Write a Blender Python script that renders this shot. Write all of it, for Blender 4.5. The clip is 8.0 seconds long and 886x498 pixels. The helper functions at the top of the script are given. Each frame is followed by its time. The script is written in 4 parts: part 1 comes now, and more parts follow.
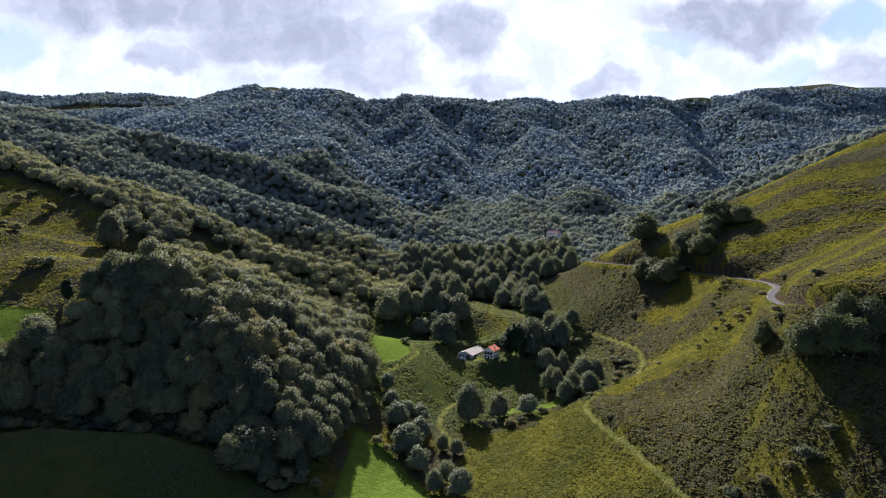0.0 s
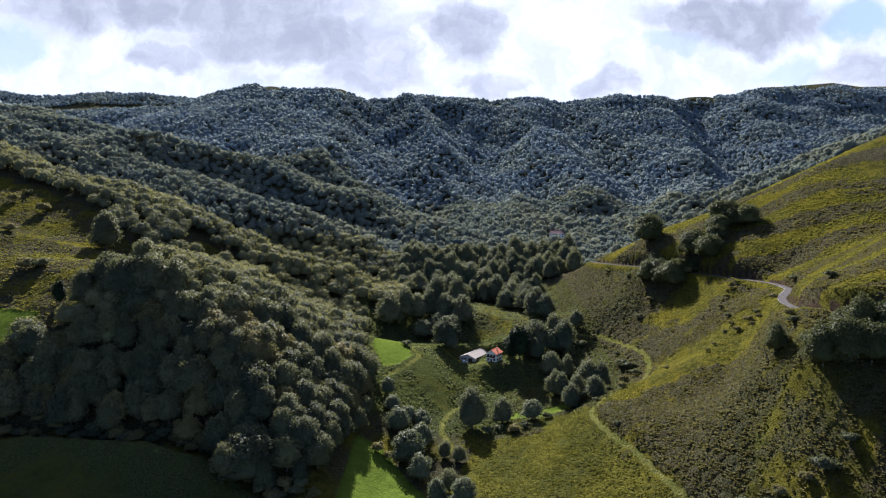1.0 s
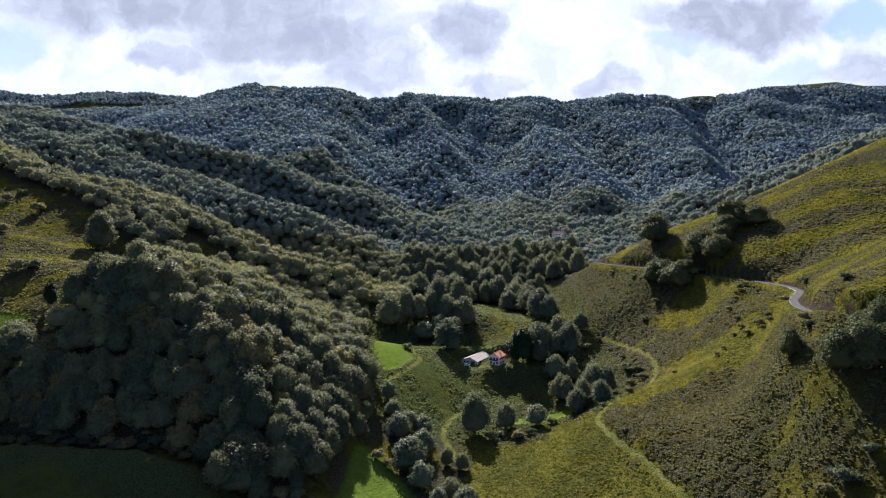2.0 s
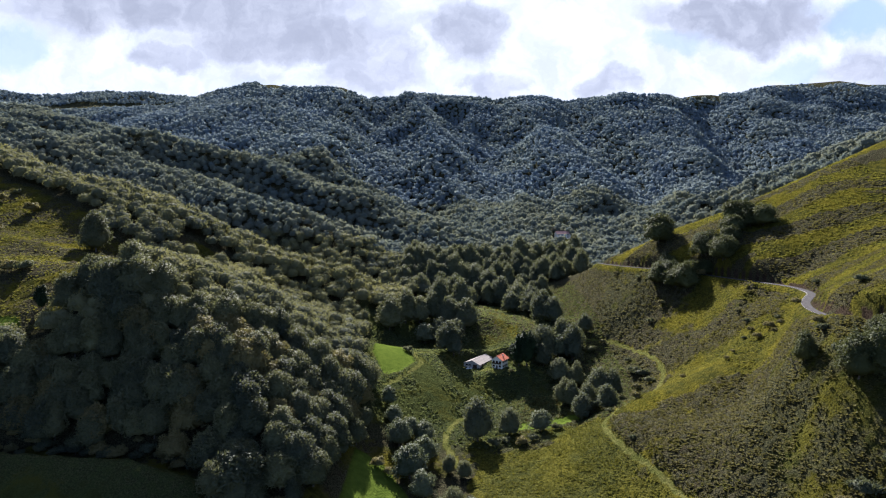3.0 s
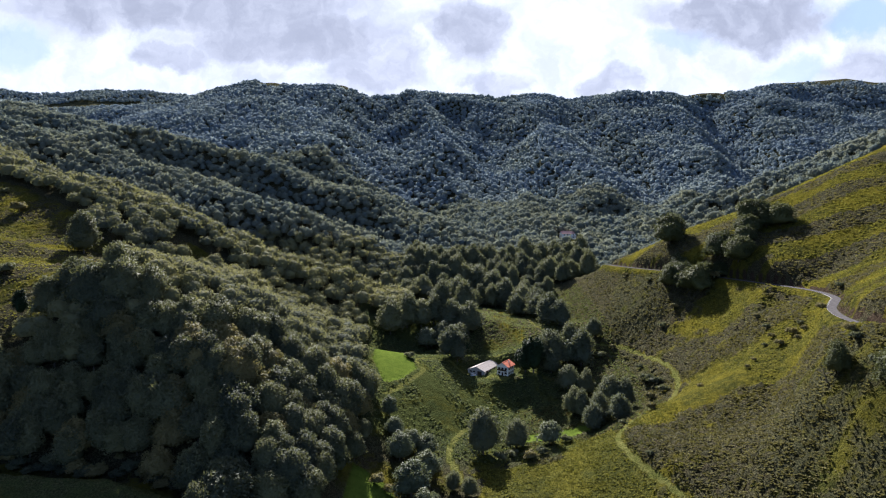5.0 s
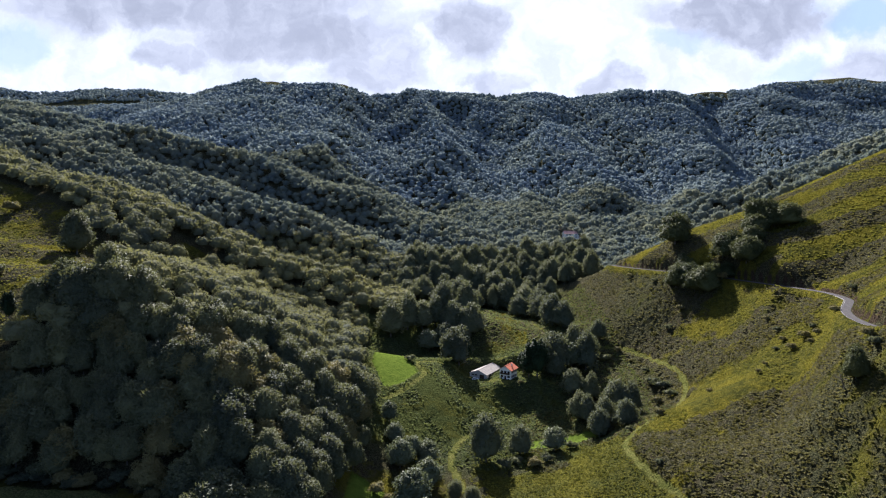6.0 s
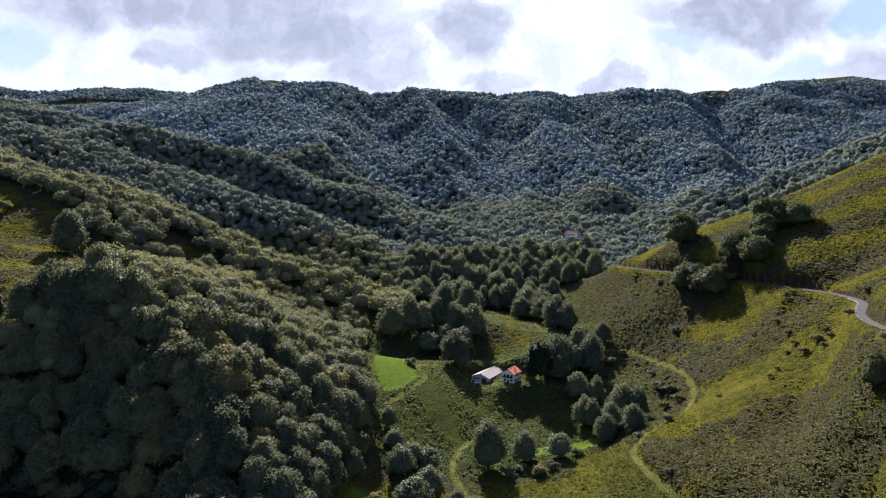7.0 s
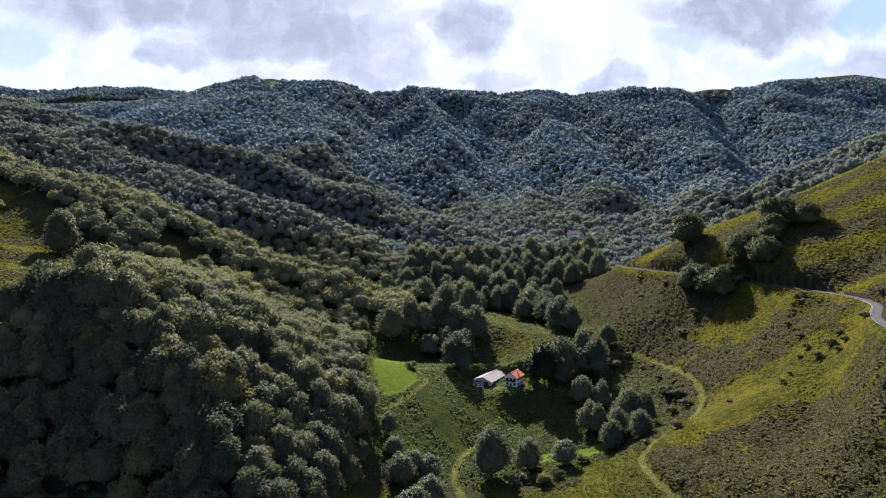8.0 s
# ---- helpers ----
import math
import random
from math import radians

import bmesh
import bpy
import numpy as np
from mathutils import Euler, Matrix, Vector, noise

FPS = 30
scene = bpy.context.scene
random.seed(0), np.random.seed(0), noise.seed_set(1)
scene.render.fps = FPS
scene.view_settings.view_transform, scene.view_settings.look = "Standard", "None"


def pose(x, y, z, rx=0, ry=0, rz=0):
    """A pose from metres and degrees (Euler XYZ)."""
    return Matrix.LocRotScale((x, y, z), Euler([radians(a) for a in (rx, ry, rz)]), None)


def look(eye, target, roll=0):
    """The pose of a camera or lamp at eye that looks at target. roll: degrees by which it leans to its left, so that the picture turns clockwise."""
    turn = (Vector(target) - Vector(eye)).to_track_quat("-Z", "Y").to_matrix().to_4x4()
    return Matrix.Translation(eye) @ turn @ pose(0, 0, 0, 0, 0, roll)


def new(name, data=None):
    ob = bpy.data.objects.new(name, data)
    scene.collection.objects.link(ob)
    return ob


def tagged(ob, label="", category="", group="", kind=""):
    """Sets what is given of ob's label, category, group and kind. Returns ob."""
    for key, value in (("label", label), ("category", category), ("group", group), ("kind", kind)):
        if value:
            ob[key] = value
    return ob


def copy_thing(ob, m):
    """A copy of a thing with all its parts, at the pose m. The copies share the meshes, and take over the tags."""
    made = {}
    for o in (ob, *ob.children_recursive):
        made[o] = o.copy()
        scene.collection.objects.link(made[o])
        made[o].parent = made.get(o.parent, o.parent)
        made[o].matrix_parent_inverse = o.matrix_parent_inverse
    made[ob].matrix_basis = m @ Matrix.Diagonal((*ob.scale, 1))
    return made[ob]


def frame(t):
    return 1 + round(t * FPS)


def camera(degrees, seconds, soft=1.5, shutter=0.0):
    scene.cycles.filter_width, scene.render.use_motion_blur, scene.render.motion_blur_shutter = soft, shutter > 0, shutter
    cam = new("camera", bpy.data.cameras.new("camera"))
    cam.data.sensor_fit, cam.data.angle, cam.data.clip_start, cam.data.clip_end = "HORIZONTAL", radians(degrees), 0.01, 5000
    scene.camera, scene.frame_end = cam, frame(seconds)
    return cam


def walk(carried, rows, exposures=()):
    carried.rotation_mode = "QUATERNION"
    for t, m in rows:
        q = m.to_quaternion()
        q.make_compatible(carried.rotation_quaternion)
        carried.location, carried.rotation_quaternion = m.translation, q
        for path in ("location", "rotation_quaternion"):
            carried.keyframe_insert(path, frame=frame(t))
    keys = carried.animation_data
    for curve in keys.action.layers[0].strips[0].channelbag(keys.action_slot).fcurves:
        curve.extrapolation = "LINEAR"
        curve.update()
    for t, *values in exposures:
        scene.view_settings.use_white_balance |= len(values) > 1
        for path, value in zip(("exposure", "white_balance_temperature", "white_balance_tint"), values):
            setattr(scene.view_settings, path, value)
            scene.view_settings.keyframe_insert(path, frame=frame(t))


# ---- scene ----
# A green mountain valley seen from the air: a steady flight forward, level, at about ten metres a second.
cam = camera(70.0, 8.0, soft=1.2)
METRES, EYE, TILT = 78.0, 115.0, -4.07


def flight(t):
    s = t / 8
    return pose(0, 0, EYE, TILT) @ pose(-0.058 * METRES * s, METRES * s, 0.0711 * METRES * s, 90 - 0.005 * s - 0.249 * s * s, 0, 0.81 * s - 0.265 * s * s)


walk(cam, [(0.5 * i, flight(0.5 * i)) for i in range(17)], exposures=[(0, 1.9, 5450, 17), (8, 1.9, 5450, 17)])

# ---- sun, sky and clouds ----
SUN_AZ, SUN_EL = radians(-9), radians(34)  # ahead of the camera, a little to its left
SUN_DIR = Vector((math.sin(SUN_AZ) * math.cos(SUN_EL), math.cos(SUN_AZ) * math.cos(SUN_EL), math.sin(SUN_EL)))
lamp = bpy.data.lights.new("sun", "SUN")
lamp.energy, lamp.angle, lamp.color = 5.0, radians(0.55), (1.0, 0.89, 0.69)
sun = new("sun", lamp)
sun.matrix_world = look(SUN_DIR * 500, (0, 0, 0))


class Nodes:
    """Short hand for node trees."""

    def __init__(self, tree):
        self.tree = tree
        tree.nodes.clear()

    def add(self, kind, inputs=(), **props):
        n = self.tree.nodes.new(kind)
        for k, v in props.items():
            setattr(n, k, v)
        for k, v in dict(inputs).items():
            if isinstance(v, bpy.types.NodeSocket):
                self.tree.links.new(v, n.inputs[k])
            else:
                n.inputs[k].default_value = v
        return n

    def math(self, op, a, b=0.0, clamp=False):
        return self.add("ShaderNodeMath", {0: a, 1: b}, operation=op, use_clamp=clamp).outputs[0]

    def vec(self, op, a, b=(0, 0, 0), out=0):
        return self.add("ShaderNodeVectorMath", {0: a, 1: b}, operation=op).outputs[out]

    def mix(self, f, a, b):
        return self.add("ShaderNodeMix", {0: f, 6: a, 7: b}, data_type="RGBA").outputs[2]

    def noise(self, vector, scale, detail=4.0, rough=0.55, out=0):
        return self.add("ShaderNodeTexNoise", {"Vector": vector, "Scale": scale, "Detail": detail, "Roughness": rough}).outputs[out]

    def ramp(self, f, lo, hi):
        return self.add("ShaderNodeMapRange", {0: f, 1: lo, 2: hi, 3: 0.0, 4: 1.0}, interpolation_type="SMOOTHSTEP").outputs[0]


world = bpy.data.worlds.new("sky")
world.use_nodes = True
scene.world = world
w = Nodes(world.node_tree)
way = w.add("ShaderNodeTexCoord").outputs["Generated"]
sky = w.add("ShaderNodeTexSky", sky_type="NISHITA", sun_disc=False, sun_elevation=SUN_EL, sun_rotation=SUN_AZ, altitude=900.0, air_density=1.0, dust_density=1.5)
blue = w.vec("SCALE", sky.outputs[0])
blue.node.inputs["Scale"].default_value = 0.046
split = w.add("ShaderNodeSeparateXYZ", {0: way})
up = w.math("ADD", w.math("MAXIMUM", split.outputs[2], 0.0), 0.16)
deck = w.add("ShaderNodeCombineXYZ", {0: w.math("DIVIDE", split.outputs[0], up), 1: w.math("DIVIDE", split.outputs[1], up), 2: 3.7}).outputs[0]
bulk = w.noise(deck, 0.75, 7.0, 0.56)
puff = w.noise(w.vec("ADD", deck, (4.3, 1.7, 0.6)), 1.5, 7.0, 0.6)
near_sun = w.math("MAXIMUM", w.vec("DOT_PRODUCT", way, tuple(SUN_DIR), 1), 0.0)
glow = w.math("ADD", w.math("MULTIPLY", w.math("POWER", near_sun, 4.0), 0.29), 0.10)
shade = w.mix(w.ramp(puff, 0.42, 0.63), (0.58, 0.61, 0.68, 1), (1.22, 1.20, 1.16, 1))
cloud = w.vec("MULTIPLY", shade, w.add("ShaderNodeCombineXYZ", {0: glow, 1: glow, 2: glow}).outputs[0])
# the clouds stand over the mountains ahead; behind, the sky is clear
ahead = w.add("ShaderNodeMapRange", {0: split.outputs[1], 1: -0.35, 2: 0.55, 3: 0.15, 4: 1.0}, interpolation_type="SMOOTHSTEP").outputs[0]
cover = w.math("MULTIPLY", w.ramp(bulk, 0.27, 0.42), ahead)
# the cloud bank over the mountains ahead: (across, up, half width, half height, weight), as tangents of the bearing and the elevation
GREY_BANKS = [(-0.40, 0.310, 0.32, 0.050, 0.95), (-0.25, 0.262, 0.20, 0.050, 0.9), (-0.12, 0.212, 0.085, 0.055, 0.7), (0.028, 0.270, 0.070, 0.055, 0.85), (0.068, 0.186, 0.05, 0.022, 0.6), (0.255, 0.187, 0.042, 0.028, 0.7), (0.452, 0.284, 0.15, 0.045, 1.0), (0.666, 0.214, 0.08, 0.034, 0.75), (-0.428, 0.229, 0.065, 0.025, 0.7), (-0.28, 0.200, 0.055, 0.026, 0.45)]
BLUE_GAPS = [(0.640, 0.292, 0.065, 0.036, 0.95), (0.362, 0.240, 0.055, 0.018, 0.55), (-0.673, 0.240, 0.055, 0.045, 0.7), (0.541, 0.210, 0.055, 0.026, 0.6), (-0.30, 0.160, 0.09, 0.03, 0.35)]
front = w.math("MAXIMUM", split.outputs[1], 0.2)
spot = w.add("ShaderNodeCombineXYZ", {0: w.math("DIVIDE", split.outputs[0], front), 1: w.math("DIVIDE", split.outputs[2], front), 2: 0.0}).outputs[0]
drift = w.vec("SUBTRACT", w.noise(spot, 9.0, 7.0, 0.62, 1), (0.5, 0.5, 0.5))
spot = w.vec("ADD", spot, w.vec("MULTIPLY", drift, (0.17, 0.11, 0.0)))


def bank(blobs):
    total = None
    for across, rise, wide, high, weight in blobs:
        far_off = w.vec("LENGTH", w.vec("MULTIPLY", w.vec("SUBTRACT", spot, (across, rise, 0)), (1 / wide, 1 / high, 0)), out=1)
        one = w.math("MULTIPLY", w.math("SUBTRACT", 1.0, w.ramp(far_off, 0.55, 1.2)), weight)
        total = one if total is None else w.math("MAXIMUM", total, one)
    return total


wisp = w.ramp(w.noise(spot, 16.0, 6.0, 0.6), 0.3, 0.75)
fleece = w.mix(wisp, (0.245, 0.248, 0.256, 1), (0.335, 0.330, 0.320, 1))
fleece = w.mix(bank(BLUE_GAPS), fleece, (0.165, 0.205, 0.262, 1))
fleece = w.mix(w.math("MULTIPLY", bank(GREY_BANKS), w.math("ADD", 0.62, w.math("MULTIPLY", w.math("SUBTRACT", 1.0, wisp), 0.38))), fleece, (0.135, 0.137, 0.147, 1))
overhead = w.math("MULTIPLY", w.ramp(split.outputs[1], 0.55, 0.70), w.math("SUBTRACT", 1.0, w.ramp(split.outputs[2], 0.36, 0.55)))
heaven = w.mix(overhead, w.mix(cover, blue, cloud), fleece)
w.add("ShaderNodeOutputWorld", {0: w.add("ShaderNodeBackground", {0: heaven, 1: 1.0}).outputs[0]})
# ---- materials ----
def material(name):
    m = bpy.data.materials.new(name)
    m.use_nodes = True
    n = Nodes(m.node_tree)
    return m, n, n.add("ShaderNodeTexCoord").outputs["Object"]


def finish(n, colour, rough=0.8, bump=None, strength=0.4, distance=0.1, spec=0.3, metal=0.0):
    b = n.add("ShaderNodeBsdfPrincipled", {"Base Color": colour, "Roughness": rough, "Specular IOR Level": spec, "Metallic": metal})
    if bump is not None:
        n.tree.links.new(n.add("ShaderNodeBump", {"Height": bump, "Strength": strength, "Distance": distance}).outputs[0], b.inputs["Normal"])
    n.add("ShaderNodeOutputMaterial", {0: b.outputs[0]})


def leafy(name, dark, light, rough=0.5, thin=0.3, islands=False, gloss=0.05, clump=1.1, sap=0.5):
    """Leaves: two greens that vary from tree to tree and from clump to clump; some light comes through."""
    m, n, p = material(name)
    own = n.add("ShaderNodeObjectInfo").outputs["Random"]
    piece = n.add("ShaderNodeNewGeometry").outputs["Random Per Island"]
    spot = n.noise(p, 0.55 if not islands else 0.085, 3.0)
    stand = own if not islands else n.math("ADD", n.math("MULTIPLY", n.ramp(spot, 0.3, 0.7), 0.5), n.math("MULTIPLY", n.ramp(n.noise(p, 0.011, 3.0), 0.35, 0.65), 0.5))
    f = n.math("ADD", n.math("MULTIPLY", stand, 0.7 if not islands else 0.85), n.math("MULTIPLY", piece, 0.3 if not islands else 0.15))
    colour = n.mix(f, dark, light)
    relief = n.noise(p, clump, 3.0, 0.65)
    tuft = n.add("ShaderNodeBump", {"Height": relief, "Strength": 0.8, "Distance": 0.5 / clump}).outputs[0]
    colour = n.mix(n.math("MULTIPLY", n.ramp(relief, 0.55, 0.7), 0.35), colour, (light[0] * 1.25, light[1] * 1.05, light[2] * 0.7, 1))
    b = n.add("ShaderNodeBsdfPrincipled", {"Base Color": colour, "Roughness": rough, "Specular IOR Level": gloss, "Normal": tuft})
    t = n.add("ShaderNodeBsdfTranslucent", {"Color": n.mix(sap, colour, (light[0] * 1.2, light[1] * 1.2, light[2] * 0.5, 1)), "Normal": tuft})
    n.add("ShaderNodeOutputMaterial", {0: n.add("ShaderNodeMixShader", {0: thin, 1: b.outputs[0], 2: t.outputs[0]}).outputs[0]})
    return m


# greens kept dark: shade on the hump's near face is in the colour
LEAF = leafy("shade_toned_broad_leaves", (0.030, 0.043, 0.040, 1), (0.138, 0.142, 0.076, 1), 0.6, 0.30)
LEAF_GOLD = leafy("turning_leaves", (0.100, 0.098, 0.052, 1), (0.190, 0.165, 0.075, 1), 0.6, 0.32)
LEAF_PALE = leafy("willow_leaves", (0.056, 0.072, 0.050, 1), (0.125, 0.138, 0.086, 1), 0.5, 0.25)
LEAF_DARK = leafy("needle_leaves", (0.010, 0.020, 0.012, 1), (0.022, 0.036, 0.018, 1), 0.6, 0.10)
# darker greens hold the shade of crowns that stand against the sun
LEAF_THIN = leafy("shaded_leaves", (0.030, 0.042, 0.026, 1), (0.085, 0.092, 0.040, 1), 0.6, 0.25)
LEAF_ALDER = leafy("alder_leaves", (0.046, 0.062, 0.052, 1), (0.145, 0.150, 0.084, 1), 0.7, 0.28)
# pale blue leaf colours: aerial haze is put into these two greens
LEAF_FAR_HAZE = leafy("hazed_mountain_leaves", (0.146, 0.200, 0.282, 1), (0.220, 0.250, 0.228, 1), 0.9, 0.5, True, 0.0, 0.35, 0.15)
LEAF_MID_HAZE = leafy("hazed_woodland_leaves", (0.092, 0.126, 0.146, 1), (0.186, 0.192, 0.136, 1), 0.9, 0.44, True, 0.0, 0.4, 0.3)
# paler beech greens: sunlight on the crest and spur is in the colour
LEAF_SPUR = leafy("sun_toned_spur_leaves", (0.076, 0.092, 0.080, 1), (0.190, 0.182, 0.086, 1), 0.8, 0.36, True, 0.02, 0.6)
FERN_GREEN = leafy("green_fern_fronds", (0.055, 0.075, 0.034, 1), (0.150, 0.168, 0.070, 1), 0.7, 0.4, True)
GRASS = leafy("grass_blades", (0.062, 0.072, 0.018, 1), (0.185, 0.175, 0.036, 1), 0.8, 0.45, True)
FERN = leafy("fern_fronds", (0.034, 0.036, 0.018, 1), (0.150, 0.136, 0.056, 1), 0.7, 0.4, True)

m, n, p = material("bark")
finish(n, n.mix(n.noise(p, 3.0), (0.05, 0.042, 0.034, 1), (0.13, 0.115, 0.10, 1)), 0.9, n.noise(p, 6.0), 0.6, 0.05)
BARK = m

# open ground: mown meadow, rough pasture, bracken, trodden track and bare earth, weighted by the plan
m, n, p = material("ground_cover")
att = n.add("ShaderNodeAttribute", attribute_name="cover")
sep = n.add("ShaderNodeSeparateColor", {0: att.outputs["Color"]})
mown, fern, earth = sep.outputs[0], sep.outputs[1], sep.outputs[2]
worn = att.outputs["Alpha"]
fine, mid, wide = n.noise(p, 1.6, 5.0, 0.65), n.noise(p, 0.28, 5.0, 0.6), n.noise(p, 0.045, 4.0)
clump = n.add("ShaderNodeTexVoronoi", {"Vector": n.vec("ADD", p, n.vec("SCALE", n.noise(p, 0.8, 3.0, 0.6, 1))), "Scale": 0.9}, feature="SMOOTH_F1").outputs["Distance"]
rough_grass = n.mix(n.ramp(mid, 0.40, 0.60), (0.050, 0.052, 0.014, 1), (0.112, 0.102, 0.020, 1))
rough_grass = n.mix(n.math("MULTIPLY", n.ramp(wide, 0.42, 0.62), 0.5), rough_grass, (0.180, 0.150, 0.014, 1))
rough_grass = n.mix(n.math("MULTIPLY", n.ramp(fine, 0.46, 0.60), 0.55), rough_grass, (0.040, 0.046, 0.014, 1))
bracken = n.mix(n.ramp(fine, 0.42, 0.60), (0.028, 0.029, 0.018, 1), (0.098, 0.092, 0.052, 1))
bracken = n.mix(n.math("MULTIPLY", n.ramp(mid, 0.45, 0.7), 0.5), bracken, (0.058, 0.043, 0.028, 1))
meadow = n.mix(n.ramp(mid, 0.3, 0.7), (0.058, 0.085, 0.013, 1), (0.080, 0.108, 0.017, 1))
dirt = n.mix(n.ramp(fine, 0.3, 0.7), (0.028, 0.021, 0.016, 1), (0.075, 0.056, 0.040, 1))
path = n.mix(n.ramp(mid, 0.3, 0.7), (0.092, 0.102, 0.026, 1), (0.150, 0.146, 0.048, 1))
edge = n.math("MULTIPLY", n.math("SUBTRACT", mid, 0.5), 0.9)
mask = lambda f: n.ramp(n.math("ADD", f, edge), 0.35, 0.65)
# greener sward, and one meadow darkened to hold shadow in its colour
lush_or_shaded = n.add("ShaderNodeAttribute", attribute_name="lush_or_shaded").outputs["Fac"]
green = n.mix(n.ramp(fine, 0.3, 0.7), (0.030, 0.046, 0.020, 1), (0.076, 0.092, 0.032, 1))
colour = n.mix(mask(fern), rough_grass, bracken)
colour = n.mix(n.math("MULTIPLY", lush_or_shaded, n.math("ADD", 0.45, n.math("MULTIPLY", n.ramp(mid, 0.35, 0.65), 0.45))), colour, green)
colour = n.mix(n.ramp(mown, 0.35, 0.65), colour, meadow)
colour = n.mix(mask(worn), path, colour)
colour = n.mix(mask(earth), colour, dirt)
relief = n.math("ADD", n.math("MULTIPLY", n.noise(p, 0.9, 6.0, 0.72), 1.5), n.math("MULTIPLY", n.math("SUBTRACT", 1.0, clump), 0.55))
relief = n.math("MULTIPLY", relief, n.math("SUBTRACT", 1.0, n.math("MULTIPLY", mown, 0.8)))
finish(n, colour, 1.0, relief, 1.0, 2.2, 0.0)
GROUND = m

m, n, p = material("asphalt")
finish(n, n.mix(n.ramp(n.noise(p, 0.8, 5.0), 0.3, 0.7), (0.062, 0.058, 0.060, 1), (0.092, 0.087, 0.089, 1)), 1.0, n.noise(p, 18.0), 0.3, 0.02, 0.0)
ASPHALT = m


def plain(name, a, b, scale=2.0, rough=0.8, bump=0.2, metal=0.0):
    m, n, p = material(name)
    finish(n, n.mix(n.ramp(n.noise(p, scale, 5.0, 0.6), 0.3, 0.7), (*a, 1), (*b, 1)), rough, n.noise(p, scale * 4), bump, 0.03, 0.5 if rough < 0.5 else 0.06, metal)
    return m


LIMEWASH = plain("limewashed_wall", (0.66, 0.64, 0.60), (0.80, 0.78, 0.74), 0.9)
PLASTER = plain("weathered_plaster", (0.30, 0.275, 0.25), (0.42, 0.39, 0.355), 0.9)
RED_TILE = plain("red_clay_tiles", (0.36, 0.10, 0.060), (0.52, 0.18, 0.11), 1.6, 0.8, 0.5)
FADED_TILE = plain("faded_pink_tiles", (0.40, 0.22, 0.19), (0.54, 0.33, 0.29), 1.6, 0.8, 0.5)
GREY_ROOF = plain("weathered_sheet_roof", (0.19, 0.168, 0.16), (0.27, 0.24, 0.23), 0.7, 0.7)
DARK_WOOD = plain("dark_wood", (0.035, 0.022, 0.015), (0.07, 0.045, 0.03), 3.0)
WHITE_PAINT = plain("weathered_white_paint", (0.24, 0.235, 0.22), (0.38, 0.37, 0.35), 2.0, 0.6)
CAR_PAINT = plain("white_car_paint", (0.78, 0.78, 0.78), (0.82, 0.82, 0.82), 1.0, 0.25, 0.0)
GLASS_DARK = plain("window_glass", (0.012, 0.014, 0.016), (0.02, 0.022, 0.025), 1.0, 0.08, 0.0)
RUBBER = plain("rubber", (0.012, 0.012, 0.012), (0.02, 0.02, 0.02), 3.0)
# ---- the lie of the land: spurs fall from the ridges towards one stream ----
def along(line, X, Y):
    """Distance to a polyline, the height there (blended where two stretches are equally near) and the side (+1: left of it)."""
    line = np.array(line, float)
    found = []
    for a, b in zip(line[:-1], line[1:]):
        dx, dy = b[0] - a[0], b[1] - a[1]
        u = np.clip(((X - a[0]) * dx + (Y - a[1]) * dy) / (dx * dx + dy * dy), 0, 1)
        ex, ey = X - a[0] - u * dx, Y - a[1] - u * dy
        d = ex * ex + ey * ey + 1e-6
        found.append((d, a[2] + u * (b[2] - a[2]), (dx * ey - dy * ex) / (math.hypot(dx, dy) * np.sqrt(d))))
    best = np.minimum.reduce([f[0] for f in found])
    total, high, side = np.zeros(X.shape), np.zeros(X.shape), np.zeros(X.shape)
    for d, z, s in found:
        w = ((best + 1) / (d + 1)) ** 4
        total, high, side = total + w, high + w * z, side + w * s
    return np.sqrt(best), high / total, side / total


def bent(line, steps=6):
    """The same polyline, drawn through its points as a smooth curve."""
    p = np.array(line, float)
    q = np.vstack([2 * p[0] - p[1], p, 2 * p[-1] - p[-2]])
    out = []
    for i in range(1, len(q) - 2):
        for u in np.linspace(0, 1, steps, endpoint=False):
            a, b, c, d = q[i - 1:i + 3]
            out.append(0.5 * (2 * b + (c - a) * u + (2 * a - 5 * b + 4 * c - d) * u * u + (3 * b - a - 3 * c + d) * u ** 3))
    return np.array(out + [p[-1]])


def waves(X, Y, size, seed):
    """Smooth noise from a handful of crossed sine waves, about -1 to 1."""
    r = np.random.RandomState(seed)
    out = np.zeros(X.shape)
    for i in range(9):
        a, f = r.uniform(0, 6.283), r.uniform(0.6, 1.7) * 6.283 / size
        out += np.sin((X * math.cos(a) + Y * math.sin(a)) * f + r.uniform(0, 6.283) + 1.3 * np.sin((X * math.sin(a) - Y * math.cos(a)) * f * 0.6))
    return out / 4.5


